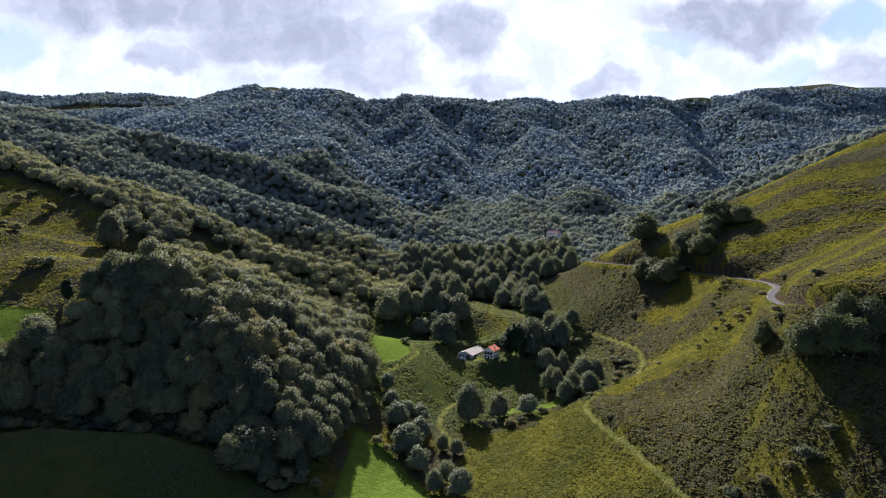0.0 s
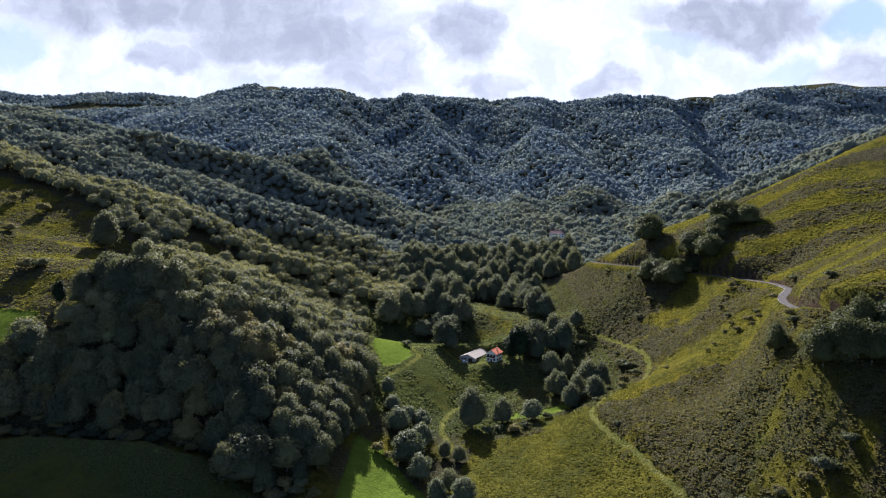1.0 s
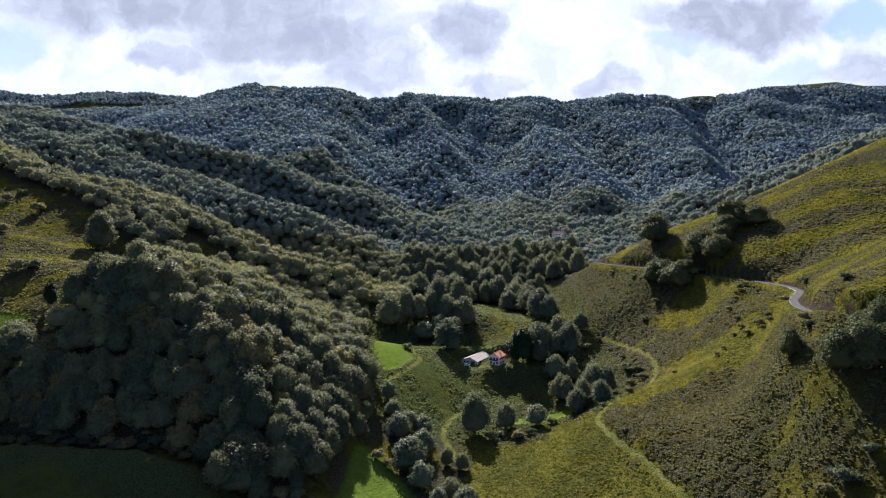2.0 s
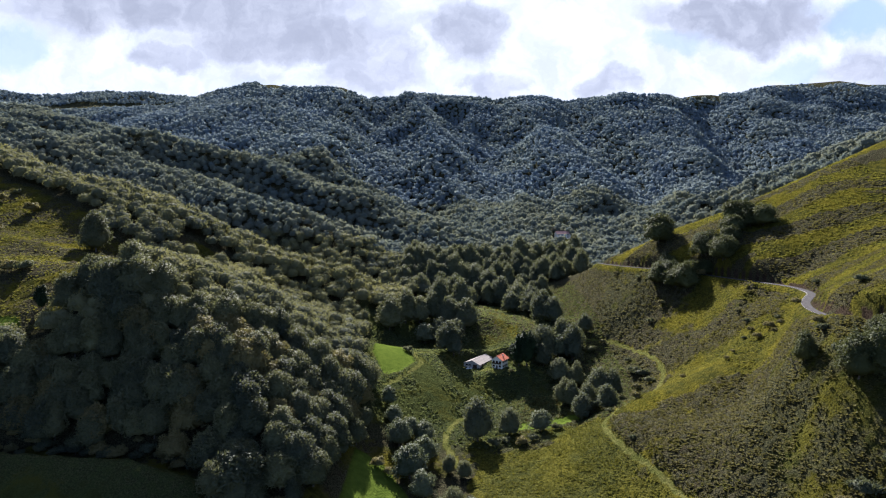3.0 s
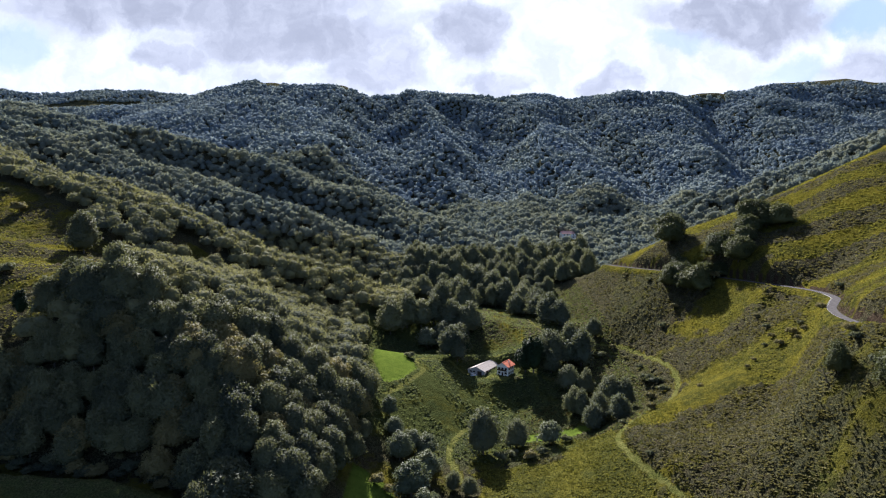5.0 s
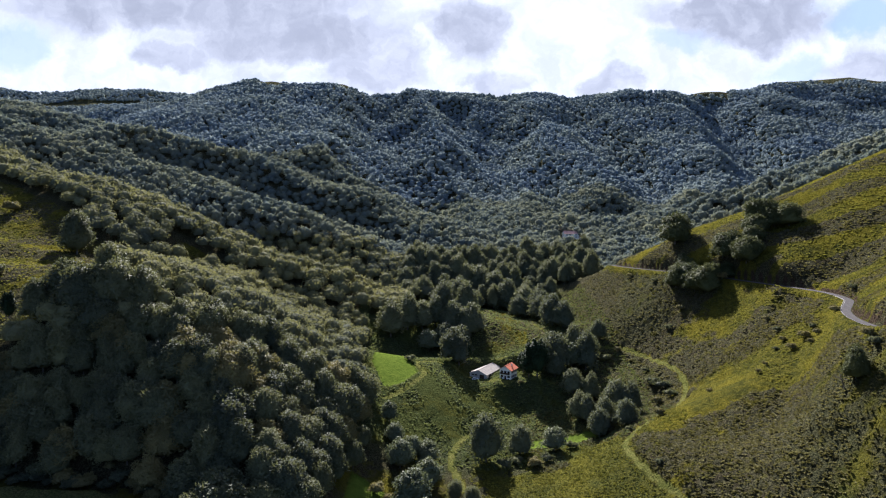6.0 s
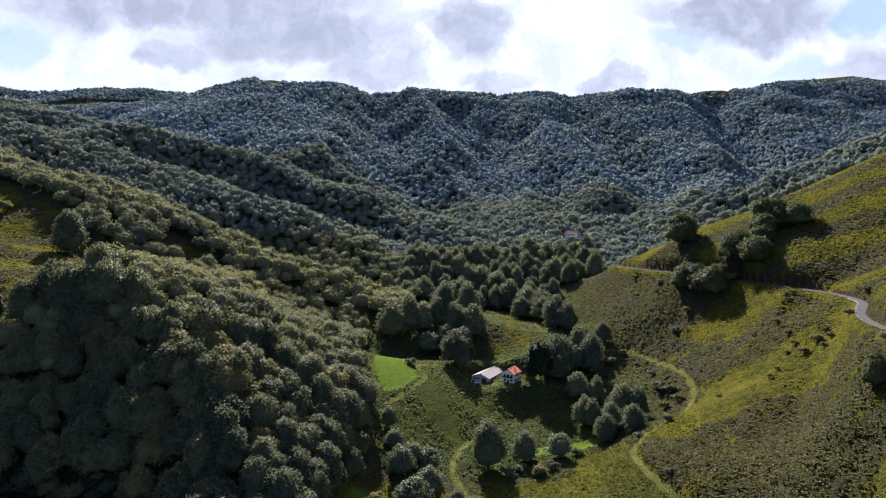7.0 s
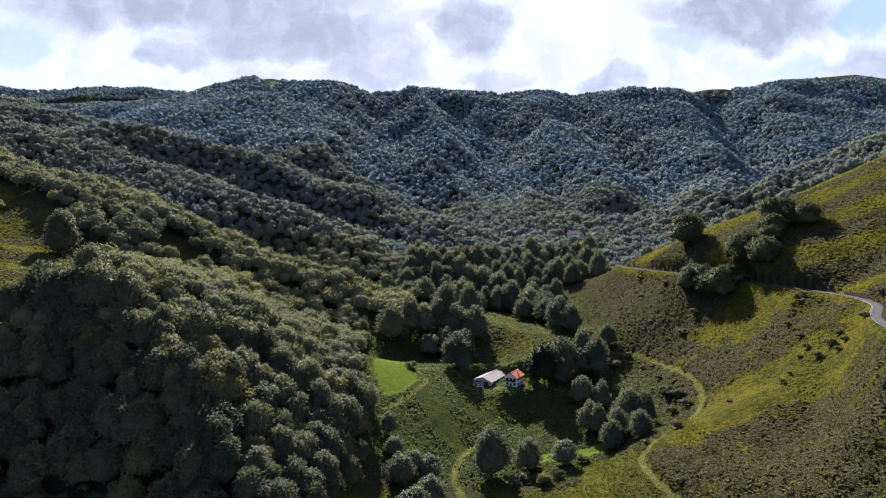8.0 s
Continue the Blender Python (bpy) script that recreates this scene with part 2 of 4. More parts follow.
# crest lines: (x, y, height) from high to low, fall on the left and on the right of the line, rounding
SPURS = {
    "wooded_hump": ([(-420, 420, 104), (-320, 430, 81), (-235, 418, 78), (-170, 395, 78), (-120, 392, 63), (-88, 402, 42), (-62, 410, 18), (-38, 412, -10)], 0.42, 0.55, 22),
    "meadow_shelf": ([(-460, 478, 118), (-400, 472, 108), (-300, 465, 91), (-225, 455, 77)], 0.27, 0.44, 6),
    "hump_foot": ([(-190, 332, 54), (-120, 320, 48), (-75, 322, 30), (-45, 330, -12)], 0.6, 0.85, 14),
    "left_spur": ([(-700, 760, 240), (-560, 690, 193), (-459, 640, 167), (-378, 612, 136), (-300, 600, 124), (-240, 596, 107), (-156, 585, 64), (-95, 572, 55), (-50, 570, 7)], 0.45, 0.34, 30),
    "second_spur": ([(-800, 960, 276), (-545, 900, 202), (-417, 868, 154), (-318, 842, 128), (-230, 815, 112), (-157, 796, 95), (-94, 742, 69), (-35, 725, 28)], 0.5, 0.46, 35),
    "third_spur": ([(-900, 1200, 315), (-545, 1040, 227), (-373, 992, 197), (-245, 950, 161), (-150, 905, 126), (-70, 850, 65)], 0.5, 0.44, 45),
    "central_spur": ([(-454, 1700, 408), (-350, 1480, 318), (-240, 1280, 250), (-170, 1130, 204), (-100, 1010, 126), (-40, 930, 72)], 0.42, 0.42, 60),
    "middle_rib": ([(-92, 1840, 402), (-30, 1500, 262), (58, 1200, 158), (123, 1060, 114), (147, 960, 84)], 0.34, 0.48, 60),
    "knob_rib": ([(11, 1850, 404), (121, 1620, 326), (207, 1450, 263), (239, 1290, 196), (249, 1140, 136), (241, 1010, 96)], 0.34, 0.54, 55),
    "right_rib": ([(496, 1880, 399), (525, 1700, 338), (553, 1480, 241), (538, 1230, 158), (502, 1080, 120)], 0.34, 0.56, 50),
    "round_hill": ([(1900, 2050, 470), (1327, 2000, 474), (1113, 1980, 480), (980, 1950, 460), (880, 1850, 410), (780, 1600, 290), (690, 1380, 205), (600, 1220, 140)], 0.64, 0.55, 70),
    "back_ridge": ([(-1500, 1880, 368), (-950, 1850, 374), (-718, 1800, 378), (-590, 1740, 402), (-445, 1710, 421), (-288, 1740, 420), (-142, 1780, 412), (-92, 1840, 406), (218, 1850, 405), (394, 1860, 402), (524, 1870, 421), (712, 1880, 418), (842, 1900, 427), (980, 1950, 458)], 0.3, 0.46, 40),
    "farthest_ridge": ([(-2600, 2500, 540), (-1650, 2400, 522), (-1442, 2400, 498), (-1253, 2400, 521), (-962, 2350, 497), (-300, 2450, 445)], 0.3, 0.4, 40),
    "right_far_spur": ([(900, 860, 300), (700, 930, 240), (520, 960, 168), (405, 955, 129), (330, 935, 99), (250, 900, 82), (160, 850, 58)], 0.4, 0.42, 30),
    "right_spur": ([(900, 560, 420), (560, 555, 256), (420, 556, 193), (316, 565, 145), (250, 582, 111), (205, 604, 92), (165, 630, 66), (130, 655, 46), (95, 670, 32)], 0.33, 0.5, 16),
    "near_slope": ([(900, 330, 400), (430, 360, 190), (300, 335, 123), (215, 310, 88), (165, 300, 63), (136, 304, 24), (112, 316, 11), (92, 328, 7), (70, 328, -5), (45, 334, -14)], 0.5, 0.45, 22),
    "house_bench": ([(110, 505, 4), (70, 494, -2), (37, 474, -8), (15, 470, -7)], 0.35, 0.25, 20),
    "field_knoll": ([(-60, 480, 4), (-38, 460, 3), (-24, 442, -1), (-8, 412, 0), (4, 392, -8)], 0.42, 0.48, 6),
    "back_knoll": ([(20, 640, 22), (45, 612, 20), (56, 588, 14), (62, 560, 4)], 0.4, 0.4, 8),
}
STREAM = [(-10, -400, -60), (-6, 100, -40), (-4, 270, -19), (6, 325, -17), (24, 372, -15), (50, 405, -15), (86, 425, -6), (92, 470, 1), (80, 540, 18), (45, 660, 15), (40, 740, 43), (50, 830, 54), (40, 930, 76), (90, 1200, 118), (115, 1500, 225), (125, 1790, 372)]

# side valleys that cut in between the spurs: (x, y, height), rise of their banks
GULLIES = [
    ([(-78, 520, 16), (-45, 506, 5), (-12, 512, 3), (25, 508, 4)], 0.28),
    ([(84, 425, -9), (112, 420, 2), (139, 417, 11), (180, 428, 45), (235, 445, 70), (300, 460, 129)], 0.34),
    ([(-470, 780, 132), (-330, 720, 78), (-200, 680, 35), (-100, 650, 23), (30, 668, 19)], 0.48),
    ([(-420, 930, 152), (-250, 870, 106), (-120, 830, 60), (30, 790, 42)], 0.48),
    ([(-180, 1740, 362), (-130, 1500, 240), (-100, 1250, 142), (-50, 1080, 66), (0, 980, 84), (40, 930, 73)], 0.36),
    ([(20, 1640, 300), (40, 1450, 222), (120, 1250, 142), (180, 1100, 100), (150, 960, 76)], 0.40),
    ([(330, 1800, 372), (330, 1560, 250), (350, 1350, 166), (370, 1180, 112), (320, 1040, 82), (200, 950, 68)], 0.40),
    ([(700, 1780, 352), (660, 1560, 242), (620, 1350, 158), (560, 1180, 112), (420, 1040, 86), (300, 980, 74)], 0.40),
    ([(330, 760, 100), (200, 760, 60), (80, 720, 38)], 0.4),
    ([(-420, 255, 10), (-300, 266, 10), (-235, 278, 10), (-180, 288, 9), (-130, 288, 7), (-100, 283, 2), (-72, 268, -8)], 0.78),
]


def height(X, Y):
    """The height of the ground, before the road is cut in."""
    X, Y = np.asarray(X, float), np.asarray(Y, float)
    Xw, Yw = X + 9 * waves(X, Y, 170, 3), Y + 9 * waves(X, Y, 170, 4)
    far = np.clip((Y - 620) / 300, 0, 1)
    Xw, Yw = X + (Xw - X) * far * 0.7, Y + (Yw - Y) * far * 0.7
    d, zs, _ = along(STREAM, X, Y)
    parts = [zs + 0.12 * np.minimum(d, 80)]
    for line, left, right, soft in SPURS.values():
        d, z, side = along(line, Xw, Yw)
        fall = right + (left - right) * (0.5 + 0.5 * side)
        parts.append(z - fall * (np.sqrt(d * d + soft * soft) - soft))
    parts = np.array(parts)
    k = 4.0 + 5.0 * far
    top = parts.max(0)
    z = top + k * np.log(np.exp((parts - top) / k).sum(0))
    d, zs, _ = along(STREAM, Xw, Yw)
    cuts = [zs + 0.10 * np.minimum(d, 30) + 0.50 * np.maximum(d - 30, 0) + 0.003 * np.maximum(d - 30, 0) ** 2]
    for line, rise in GULLIES:
        d, zg, _ = along(line, Xw, Yw)
        cuts.append(zg + rise * (np.sqrt(d * d + 36) - 6) + 0.003 * d * d)
    low = np.minimum(np.array(cuts).min(0), 2000)
    z = 0.5 * (z + low - np.sqrt((z - low) ** 2 + 5.0 ** 2))
    z = z + waves(X, Y, 60, 5) * 0.5 + waves(X, Y, 110, 15) * 1.6 * far + waves(X, Y, 260, 6) * 6 * far
    return z
# ---- the ground, with the road cut into the hillside ----
ROAD = bent([(180, 678, 46), (162, 662, 53), (148, 642, 57), (149, 622, 58), (158, 592, 59), (173, 560, 60), (190, 520, 61), (199, 498, 61), (206, 472, 61.5), (214, 446, 62), (217, 424, 62.4), (213, 400, 62.4), (203, 384, 62), (192, 368, 61.5), (183, 346, 61.5), (179, 322, 62), (182, 300, 62.5), (191, 282, 63), (206, 264, 64), (230, 240, 66), (270, 200, 70)], 8)
TRACK = bent([(106, 215, 0), (101, 240, 0), (94, 268, 0), (88, 295, 0), (82, 316, 0), (79, 336, 0), (81, 352, 0), (92, 365, 0), (112, 386, 0), (128, 407, 0), (136, 425, 0), (138, 448, 0), (132, 480, 0), (121, 503, 0), (106, 510, 0), (86, 508, 0)], 6)
LANES = {
    "field_lane": (bent([(-38, 400, 0), (-27, 422, 0), (-18, 446, 0), (-23, 462, 0), (-12, 476, 0), (8, 473, 0), (22, 462, 0)]), 1.1),
    "stream_lane": (bent([(10, 402, 0), (3, 388, 0), (-2, 366, 0), (4, 340, 0)]), 1.3),
    "yard_lane": (bent([(22, 462, 0), (34, 455, 0), (50, 462, 0), (66, 452, 0), (76, 440, 0)]), 0.8),
    "back_lane": (bent([(24, 487, 0), (40, 496, 0), (58, 503, 0), (80, 517, 0)]), 1.0),
    "knoll_lane": (bent([(70, 530, 0), (68, 556, 0), (64, 581, 0), (53, 621, 0)]), 0.9),
}


def smooth(a, lo, hi):
    u = np.clip((a - lo) / (hi - lo), 0, 1)
    return u * u * (3 - 2 * u)


def inside(poly, X, Y, soft=3.0):
    """1 inside a polygon, 0 outside, with a soft edge."""
    p = np.array(poly, float)
    odd = np.zeros(X.shape, bool)
    for a, b in zip(p, np.roll(p, -1, 0)):
        hit = ((a[1] > Y) != (b[1] > Y)) & (X < (b[0] - a[0]) * (Y - a[1]) / (b[1] - a[1] + 1e-9) + a[0])
        odd ^= hit
    d = along(np.hstack([np.vstack([p, p[:1]]), np.zeros((len(p) + 1, 1))]), X, Y)[0]
    return smooth(np.where(odd, d, -d), -soft, soft)


YARD_Z = 1.0


def land(X, Y):
    """The finished ground: the hillside with the road, the tracks and the yard levelled in."""
    z = height(X, Y)
    d, zr, side = along(ROAD, X, Y)
    z = z + 2.2 * np.clip(side * 3, 0, 1) * smooth(d, 2.0, 6.0) * (1 - smooth(d, 8, 45))
    z = zr - 0.06 + (z - zr) * np.where(side > 0, smooth(d, 2.9, 5.4), smooth(d, 3.0, 9.0))
    d = np.hypot((X - 29) / 1.3, Y - 470)
    yard = YARD_Z - 2.2 * smooth(29 - X, 0, 8)
    z = yard + (z - yard) * smooth(d, 14, 25)
    d, _, _ = along(TRACK, X, Y)
    z = z - 0.5 * (1 - smooth(d, 1.2, 4.0))
    return z


FIELDS = [
    [(-53, 500), (-38, 494), (-22, 446), (-30, 424), (-40, 412), (-50, 440)],
    [(-420, 395), (-300, 376), (-262, 367), (-222, 352), (-215, 341), (-232, 328), (-300, 314), (-420, 318)],
    [(-46, 332), (-30, 326), (-8, 290), (0, 200), (-70, 200), (-48, 270)],
    [(32, 392), (50, 399), (72, 398), (84, 392), (64, 387), (40, 385)],
]
WOODS = [
    [(-215, 470), (-190, 448), (-176, 424), (-172, 398), (-194, 376), (-198, 354), (-205, 336), (-222, 326), (-300, 312), (-300, 272), (-235, 284), (-180, 294), (-135, 293), (-96, 284), (-80, 268), (-62, 268), (-56, 296), (-50, 336), (-44, 372), (-46, 404), (-56, 440), (-64, 500), (-66, 545), (-120, 560), (-230, 530)],
]


def wooded(X, Y):
    """1 where woodland stands: the far side of the valley, the left spurs and the hump; 0 on open ground."""
    edge = np.interp(X, [-700, -400, -372, -300, -255, -215], [612, 596, 586, 548, 514, 476])
    spur = smooth(Y - edge - 5 * waves(X, Y, 40, 11), -3, 3) * (X < -215)
    spur = np.maximum(spur, smooth(Y - 555 - 0.5 * np.maximum(X + 60, 0), -4, 4) * (X >= -215) * (X < -40))
    back = smooth(Y - (640 + 0.28 * np.maximum(X - 60, 0)), -4, 4) * (X >= -40) * (X < 120)
    line, _, side = along(SPURS["right_spur"][0], X, Y)
    beyond = ((side < 0) & (line > 22) & (X >= 120)).astype(float)
    beyond = np.where((X >= 120) & (Y > 690 + 0.1 * X), 1.0, beyond)
    w = np.maximum.reduce([spur, back, beyond] + [inside(p, X, Y, 2.0) for p in WOODS])
    moor = np.interp(X, [-520, -470, -140, -100, 200, 230, 480, 520, 760, 850, 1000], [440, 398, 396, 440, 440, 430, 430, 404, 404, 430, 442])
    bald = smooth(height(X, Y) - (moor + 7 * waves(X, Y, 110, 14)), 0, 6) * (Y > 1500)
    glade = 1 - smooth(np.hypot(X - 145, (Y - 826) * 0.6), 16, 22)
    return np.clip(w - bald - glade, 0, 1)


def stretch(parts):
    """Grid lines from stretches (from, to, step)."""
    return np.unique(np.round(np.concatenate([np.arange(a, b, s) for a, b, s in parts] + [[parts[-1][1]]]), 3))


gx = stretch([(-4600, -1000, 90), (-1000, -460, 12), (-460, -120, 4.2), (-120, 250, 1.9), (250, 420, 3.2), (420, 1000, 12), (1000, 4600, 90)])
gy = stretch([(-3000, -200, 100), (-200, 200, 12), (200, 520, 2.0), (520, 680, 3), (680, 1000, 7), (1000, 2000, 14), (2000, 2600, 40), (2600, 4800, 120)])
GX, GY = np.meshgrid(gx, gy)
GZ = land(GX, GY)
open_ground = 1 - wooded(GX, GY)
cover = np.zeros(GX.shape + (4,), np.float32)
near = (GY > 150) & (GY < 700)
mown = np.maximum.reduce([inside(p, GX, GY, soft) for p, soft in zip(FIELDS, (1.5, 3, 3, 2))])
# bracken lies in belts that run down the slope
belt = np.sin((GX * 0.46 + GY * 0.89) * 0.15 + 1.5 * waves(GX, GY, 150, 21) + 0.6) + 0.8 * waves(GX * 0.6 + GY * 0.3, GY * 1.6 + GX * 0.8, 34, 22)
hill = np.maximum(smooth(GX, 40, 70), smooth(GX, 4, 12) * (1 - smooth(GY, 345, 360))) * smooth(GY, 180, 200)
fern = np.where(hill > 0.5, smooth(belt, -0.35, 0.45), 0.55 + 0.35 * waves(GX, GY, 45, 23))
# below the road the bracken closes up but for a few grassy belts
BX, BY = GX + 5 * waves(GX, GY, 28, 26), GY + 5 * waves(GX, GY, 28, 27)
below = hill * (1 - smooth(GZ, 58, 63))
grassy = np.maximum.reduce([
    inside([(139, 416), (161, 410), (190, 399), (214, 410), (206, 388), (186, 372), (180, 350), (166, 345), (147, 356), (125, 357), (93, 346), (88, 356), (112, 382)], BX, BY, 5),
    0.62 * inside([(196, 505), (202, 440), (172, 448), (152, 478), (176, 496)], BX, BY, 8),
    0.9 * inside([(36, 392), (70, 384), (84, 358), (79, 336), (84, 310), (92, 270), (98, 240), (104, 215), (60, 200), (8, 200), (8, 300), (14, 348)], BX, BY, 4),
    0.24 * inside([(112, 215), (122, 262), (150, 292), (166, 300), (172, 286), (160, 255), (150, 215)], BX, BY, 10)])
fern = np.where(below > 0.5, 0.72 + 0.24 * waves(GX * 0.8 - GY * 0.4, GY + GX * 0.5, 34, 24) + 0.16 * waves(GX, GY, 11, 25) - 1.05 * grassy, fern)
fern = np.maximum(fern, 0.6 * inside([(84, 430), (112, 520), (150, 600), (138, 650), (100, 640), (82, 540)], GX, GY, 6))
fern = np.where(GY > 1300, 1.0, fern)
fern = fern - 0.7 * inside([(-26, 456), (-14, 452), (10, 398), (0, 388), (-22, 425)], BX, BY, 7)
droad, _, sroad = along(ROAD, GX, GY)
earth = (1 - smooth(droad, 3.7, 4.7)) * smooth(droad, 2.4, 3.0) * (sroad > 0)
verge = (1 - smooth(droad, 5.5, 8.0)) * (sroad < 0)
worn = np.zeros(GX.shape)
worn = np.maximum(worn, 1 - smooth(along(TRACK, GX, GY)[0], 0.6, 2.0))
for lane, wide in LANES.values():
    worn = np.maximum(worn, 1 - smooth(along(lane, GX, GY)[0], wide * 0.7, wide * 1.8))
for x, y, r in ((33.5, 455, 5.0), (27, 462, 4.0), (52, 457, 3.0)):
    worn = np.maximum(worn, 1 - smooth(np.hypot(GX - x, GY - y), r * 0.6, r))
shadey = wooded(GX, GY)
cover[..., 0] = np.clip(mown - worn, 0, 1)
cover[..., 1] = np.clip(np.maximum(fern - verge, shadey * 0.9) - worn, 0, 1)
cover[..., 2] = np.clip(earth + 0.6 * (1 - smooth(np.hypot(GX - 31, GY - 458), 5, 9)) - worn, 0, 1)
cover[..., 3] = 1 - worn
# tussocks: small rises of the sward itself
tuss = 0.9 * waves(GX, GY, 8.0, 31) + 0.85 * waves(GX, GY, 5.4, 32)
GZ = GZ + tuss * near * np.clip(cover[..., 1] * 1.4 + 0.25 - cover[..., 0], 0.08, 1) * smooth(droad, 3.0, 6.0)


def mesh_of(name, verts, faces, mat, smooth_shade=False):
    """A mesh from numpy arrays; faces all with the same number of corners."""
    me = bpy.data.meshes.new(name)
    verts, faces = np.asarray(verts, np.float32), np.asarray(faces, np.int32)
    k = faces.shape[1]
    me.vertices.add(len(verts))
    me.vertices.foreach_set("co", verts.ravel())
    me.loops.add(faces.size)
    me.loops.foreach_set("vertex_index", faces.ravel())
    me.polygons.add(len(faces))
    me.polygons.foreach_set("loop_start", np.arange(0, faces.size, k, dtype=np.int32))
    if smooth_shade:
        me.polygons.foreach_set("use_smooth", np.ones(len(faces), bool))
    me.update(calc_edges=True)
    me.materials.append(mat)
    return me


nx, ny = len(gx), len(gy)
corner = (np.arange(ny - 1)[:, None] * nx + np.arange(nx - 1)[None, :]).ravel()
me = mesh_of("ground", np.stack([GX, GY, GZ], -1).reshape(-1, 3), np.stack([corner, corner + 1, corner + nx + 1, corner + nx], 1), GROUND, True)
me.color_attributes.new("cover", "FLOAT_COLOR", "POINT").data.foreach_set("color", cover.reshape(-1))
lush_or_shaded = (1 - smooth(GX - 0.12 * (GY - 400), 58, 84)) * smooth(GY, 340, 380) * (GX > -75) * (GY < 700)
lush_or_shaded *= 1 - inside([(22, 520), (60, 508), (72, 520), (70, 600), (50, 650), (20, 640)], GX, GY, 8)
lush_or_shaded = np.maximum(lush_or_shaded, 0.22 * inside([(84, 430), (112, 515), (150, 600), (172, 560), (150, 500), (120, 505), (130, 470), (128, 430), (100, 400)], GX, GY, 8))
lush_or_shaded = np.maximum(lush_or_shaded, 0.32 * inside([(14, 350), (70, 384), (84, 358), (79, 336), (92, 270), (104, 215), (60, 200), (8, 200)], GX, GY, 6))
lush_or_shaded = np.maximum(lush_or_shaded, 0.3 * inside([(110, 240), (175, 240), (190, 290), (150, 320), (120, 290)], GX, GY, 14))
# flat meadow below the hump: darker green stands for the hump's shadow
lush_or_shaded = np.maximum(lush_or_shaded, inside([(-60, 150), (-60, 262), (-96, 278), (-135, 287), (-180, 288), (-235, 278), (-330, 266), (-420, 262), (-420, 150)], GX, GY, 5))
lush_or_shaded = np.where(GY > 1300, 0.15, lush_or_shaded)
me.attributes.new("lush_or_shaded", "FLOAT", "POINT").data.foreach_set("value", lush_or_shaded.astype(np.float32).ravel())
ground = tagged(new("ground", me), "green mountain valley floor and hillsides of grass, bracken and earth", "ground", kind="structure")


def strip(line, half, lift, offset=0.0):
    """A band along a line of (x, y, z)."""
    p = np.array(line)
    d = np.gradient(p[:, :2], axis=0)
    nrm = np.stack([-d[:, 1], d[:, 0]], 1) / np.hypot(d[:, 0], d[:, 1])[:, None]
    l, r = p.copy(), p.copy()
    l[:, :2] += nrm * (offset + half)
    r[:, :2] += nrm * (offset - half)
    l[:, 2] += lift
    r[:, 2] += lift
    k = len(p)
    i = np.arange(k - 1)
    return np.vstack([l, r]), np.stack([i, i + k, i + k + 1, i + 1], 1)


v, f = strip(ROAD, 2.2, 0.06)
road = tagged(new("road", mesh_of("road", v, f, ASPHALT)), "narrow grey asphalt mountain road winding round the hillside", "road", kind="structure")
# ---- trees ----
def icosphere(level):
    bm = bmesh.new()
    bmesh.ops.create_icosphere(bm, subdivisions=level, radius=1.0)
    v = np.array([x.co[:] for x in bm.verts])
    f = np.array([[x.index for x in p.verts] for p in bm.faces])
    bm.free()
    return v, f


ICO, ROUND, FINE = icosphere(1), icosphere(2), icosphere(3)


def dome(ball):
    """The part of a ball that shows from above."""
    v, f = ball
    f = f[v[f].mean(1)[:, 2] > -0.42]
    used = np.unique(f)
    return v[used], np.searchsorted(used, f)


DOME, DOME_ROUND = dome(ICO), dome(ROUND)


def swell(d, bumps, sharp, base, amount):
    """How far a crown reaches in the directions d: it swells over each bough and draws in between them."""
    lobe = np.exp(sharp * ((d @ bumps.T).max(1) - 1))
    return base + amount * lobe, lobe


def boughs(rng, count):
    b = rng.normal(0, 1, (count, 3))
    b[:, 2] = np.where(b[:, 2] < -0.3, -b[:, 2], b[:, 2])
    return b / np.linalg.norm(b, axis=1)[:, None]


def leaves(rng, at, out, size, loose=0.42, spiky=0.34):
    """Two-triangle leaf sprays (folded quads) at given places: some lie outwards like shingles, some stick out as twigs."""
    n = len(at)
    d = out + rng.normal(0, loose, (n, 3))
    d /= np.linalg.norm(d, axis=1)[:, None]
    a = np.cross(d, rng.normal(0, 1, (n, 3)))
    a /= np.linalg.norm(a, axis=1)[:, None]
    twig = (rng.uniform(0, 1, n) < spiky)[:, None]
    a, d = np.where(twig, d, a), np.where(twig, a, d)
    b = np.cross(d, a)
    s = (size * rng.uniform(0.6, 1.3, n))[:, None]
    long, wide = np.where(twig, 1.25, 1.0) * s, np.where(twig, 0.42, 0.6) * s
    fold = d * s * 0.3
    q = np.stack([at - a * long, at - b * wide - fold, at + a * long, at + b * wide - fold], 1)
    k = np.arange(n) * 4
    return q.reshape(-1, 3), np.vstack([np.stack([k, k + 1, k + 2], 1), np.stack([k, k + 2, k + 3], 1)])


def skirt(d):
    """Crowns narrow upwards and hang full below."""
    wide = 1.04 - 0.16 * d[:, 2] + 0.5 * np.maximum(-d[:, 2], 0)
    return np.stack([wide, wide, np.ones(len(d))], 1)


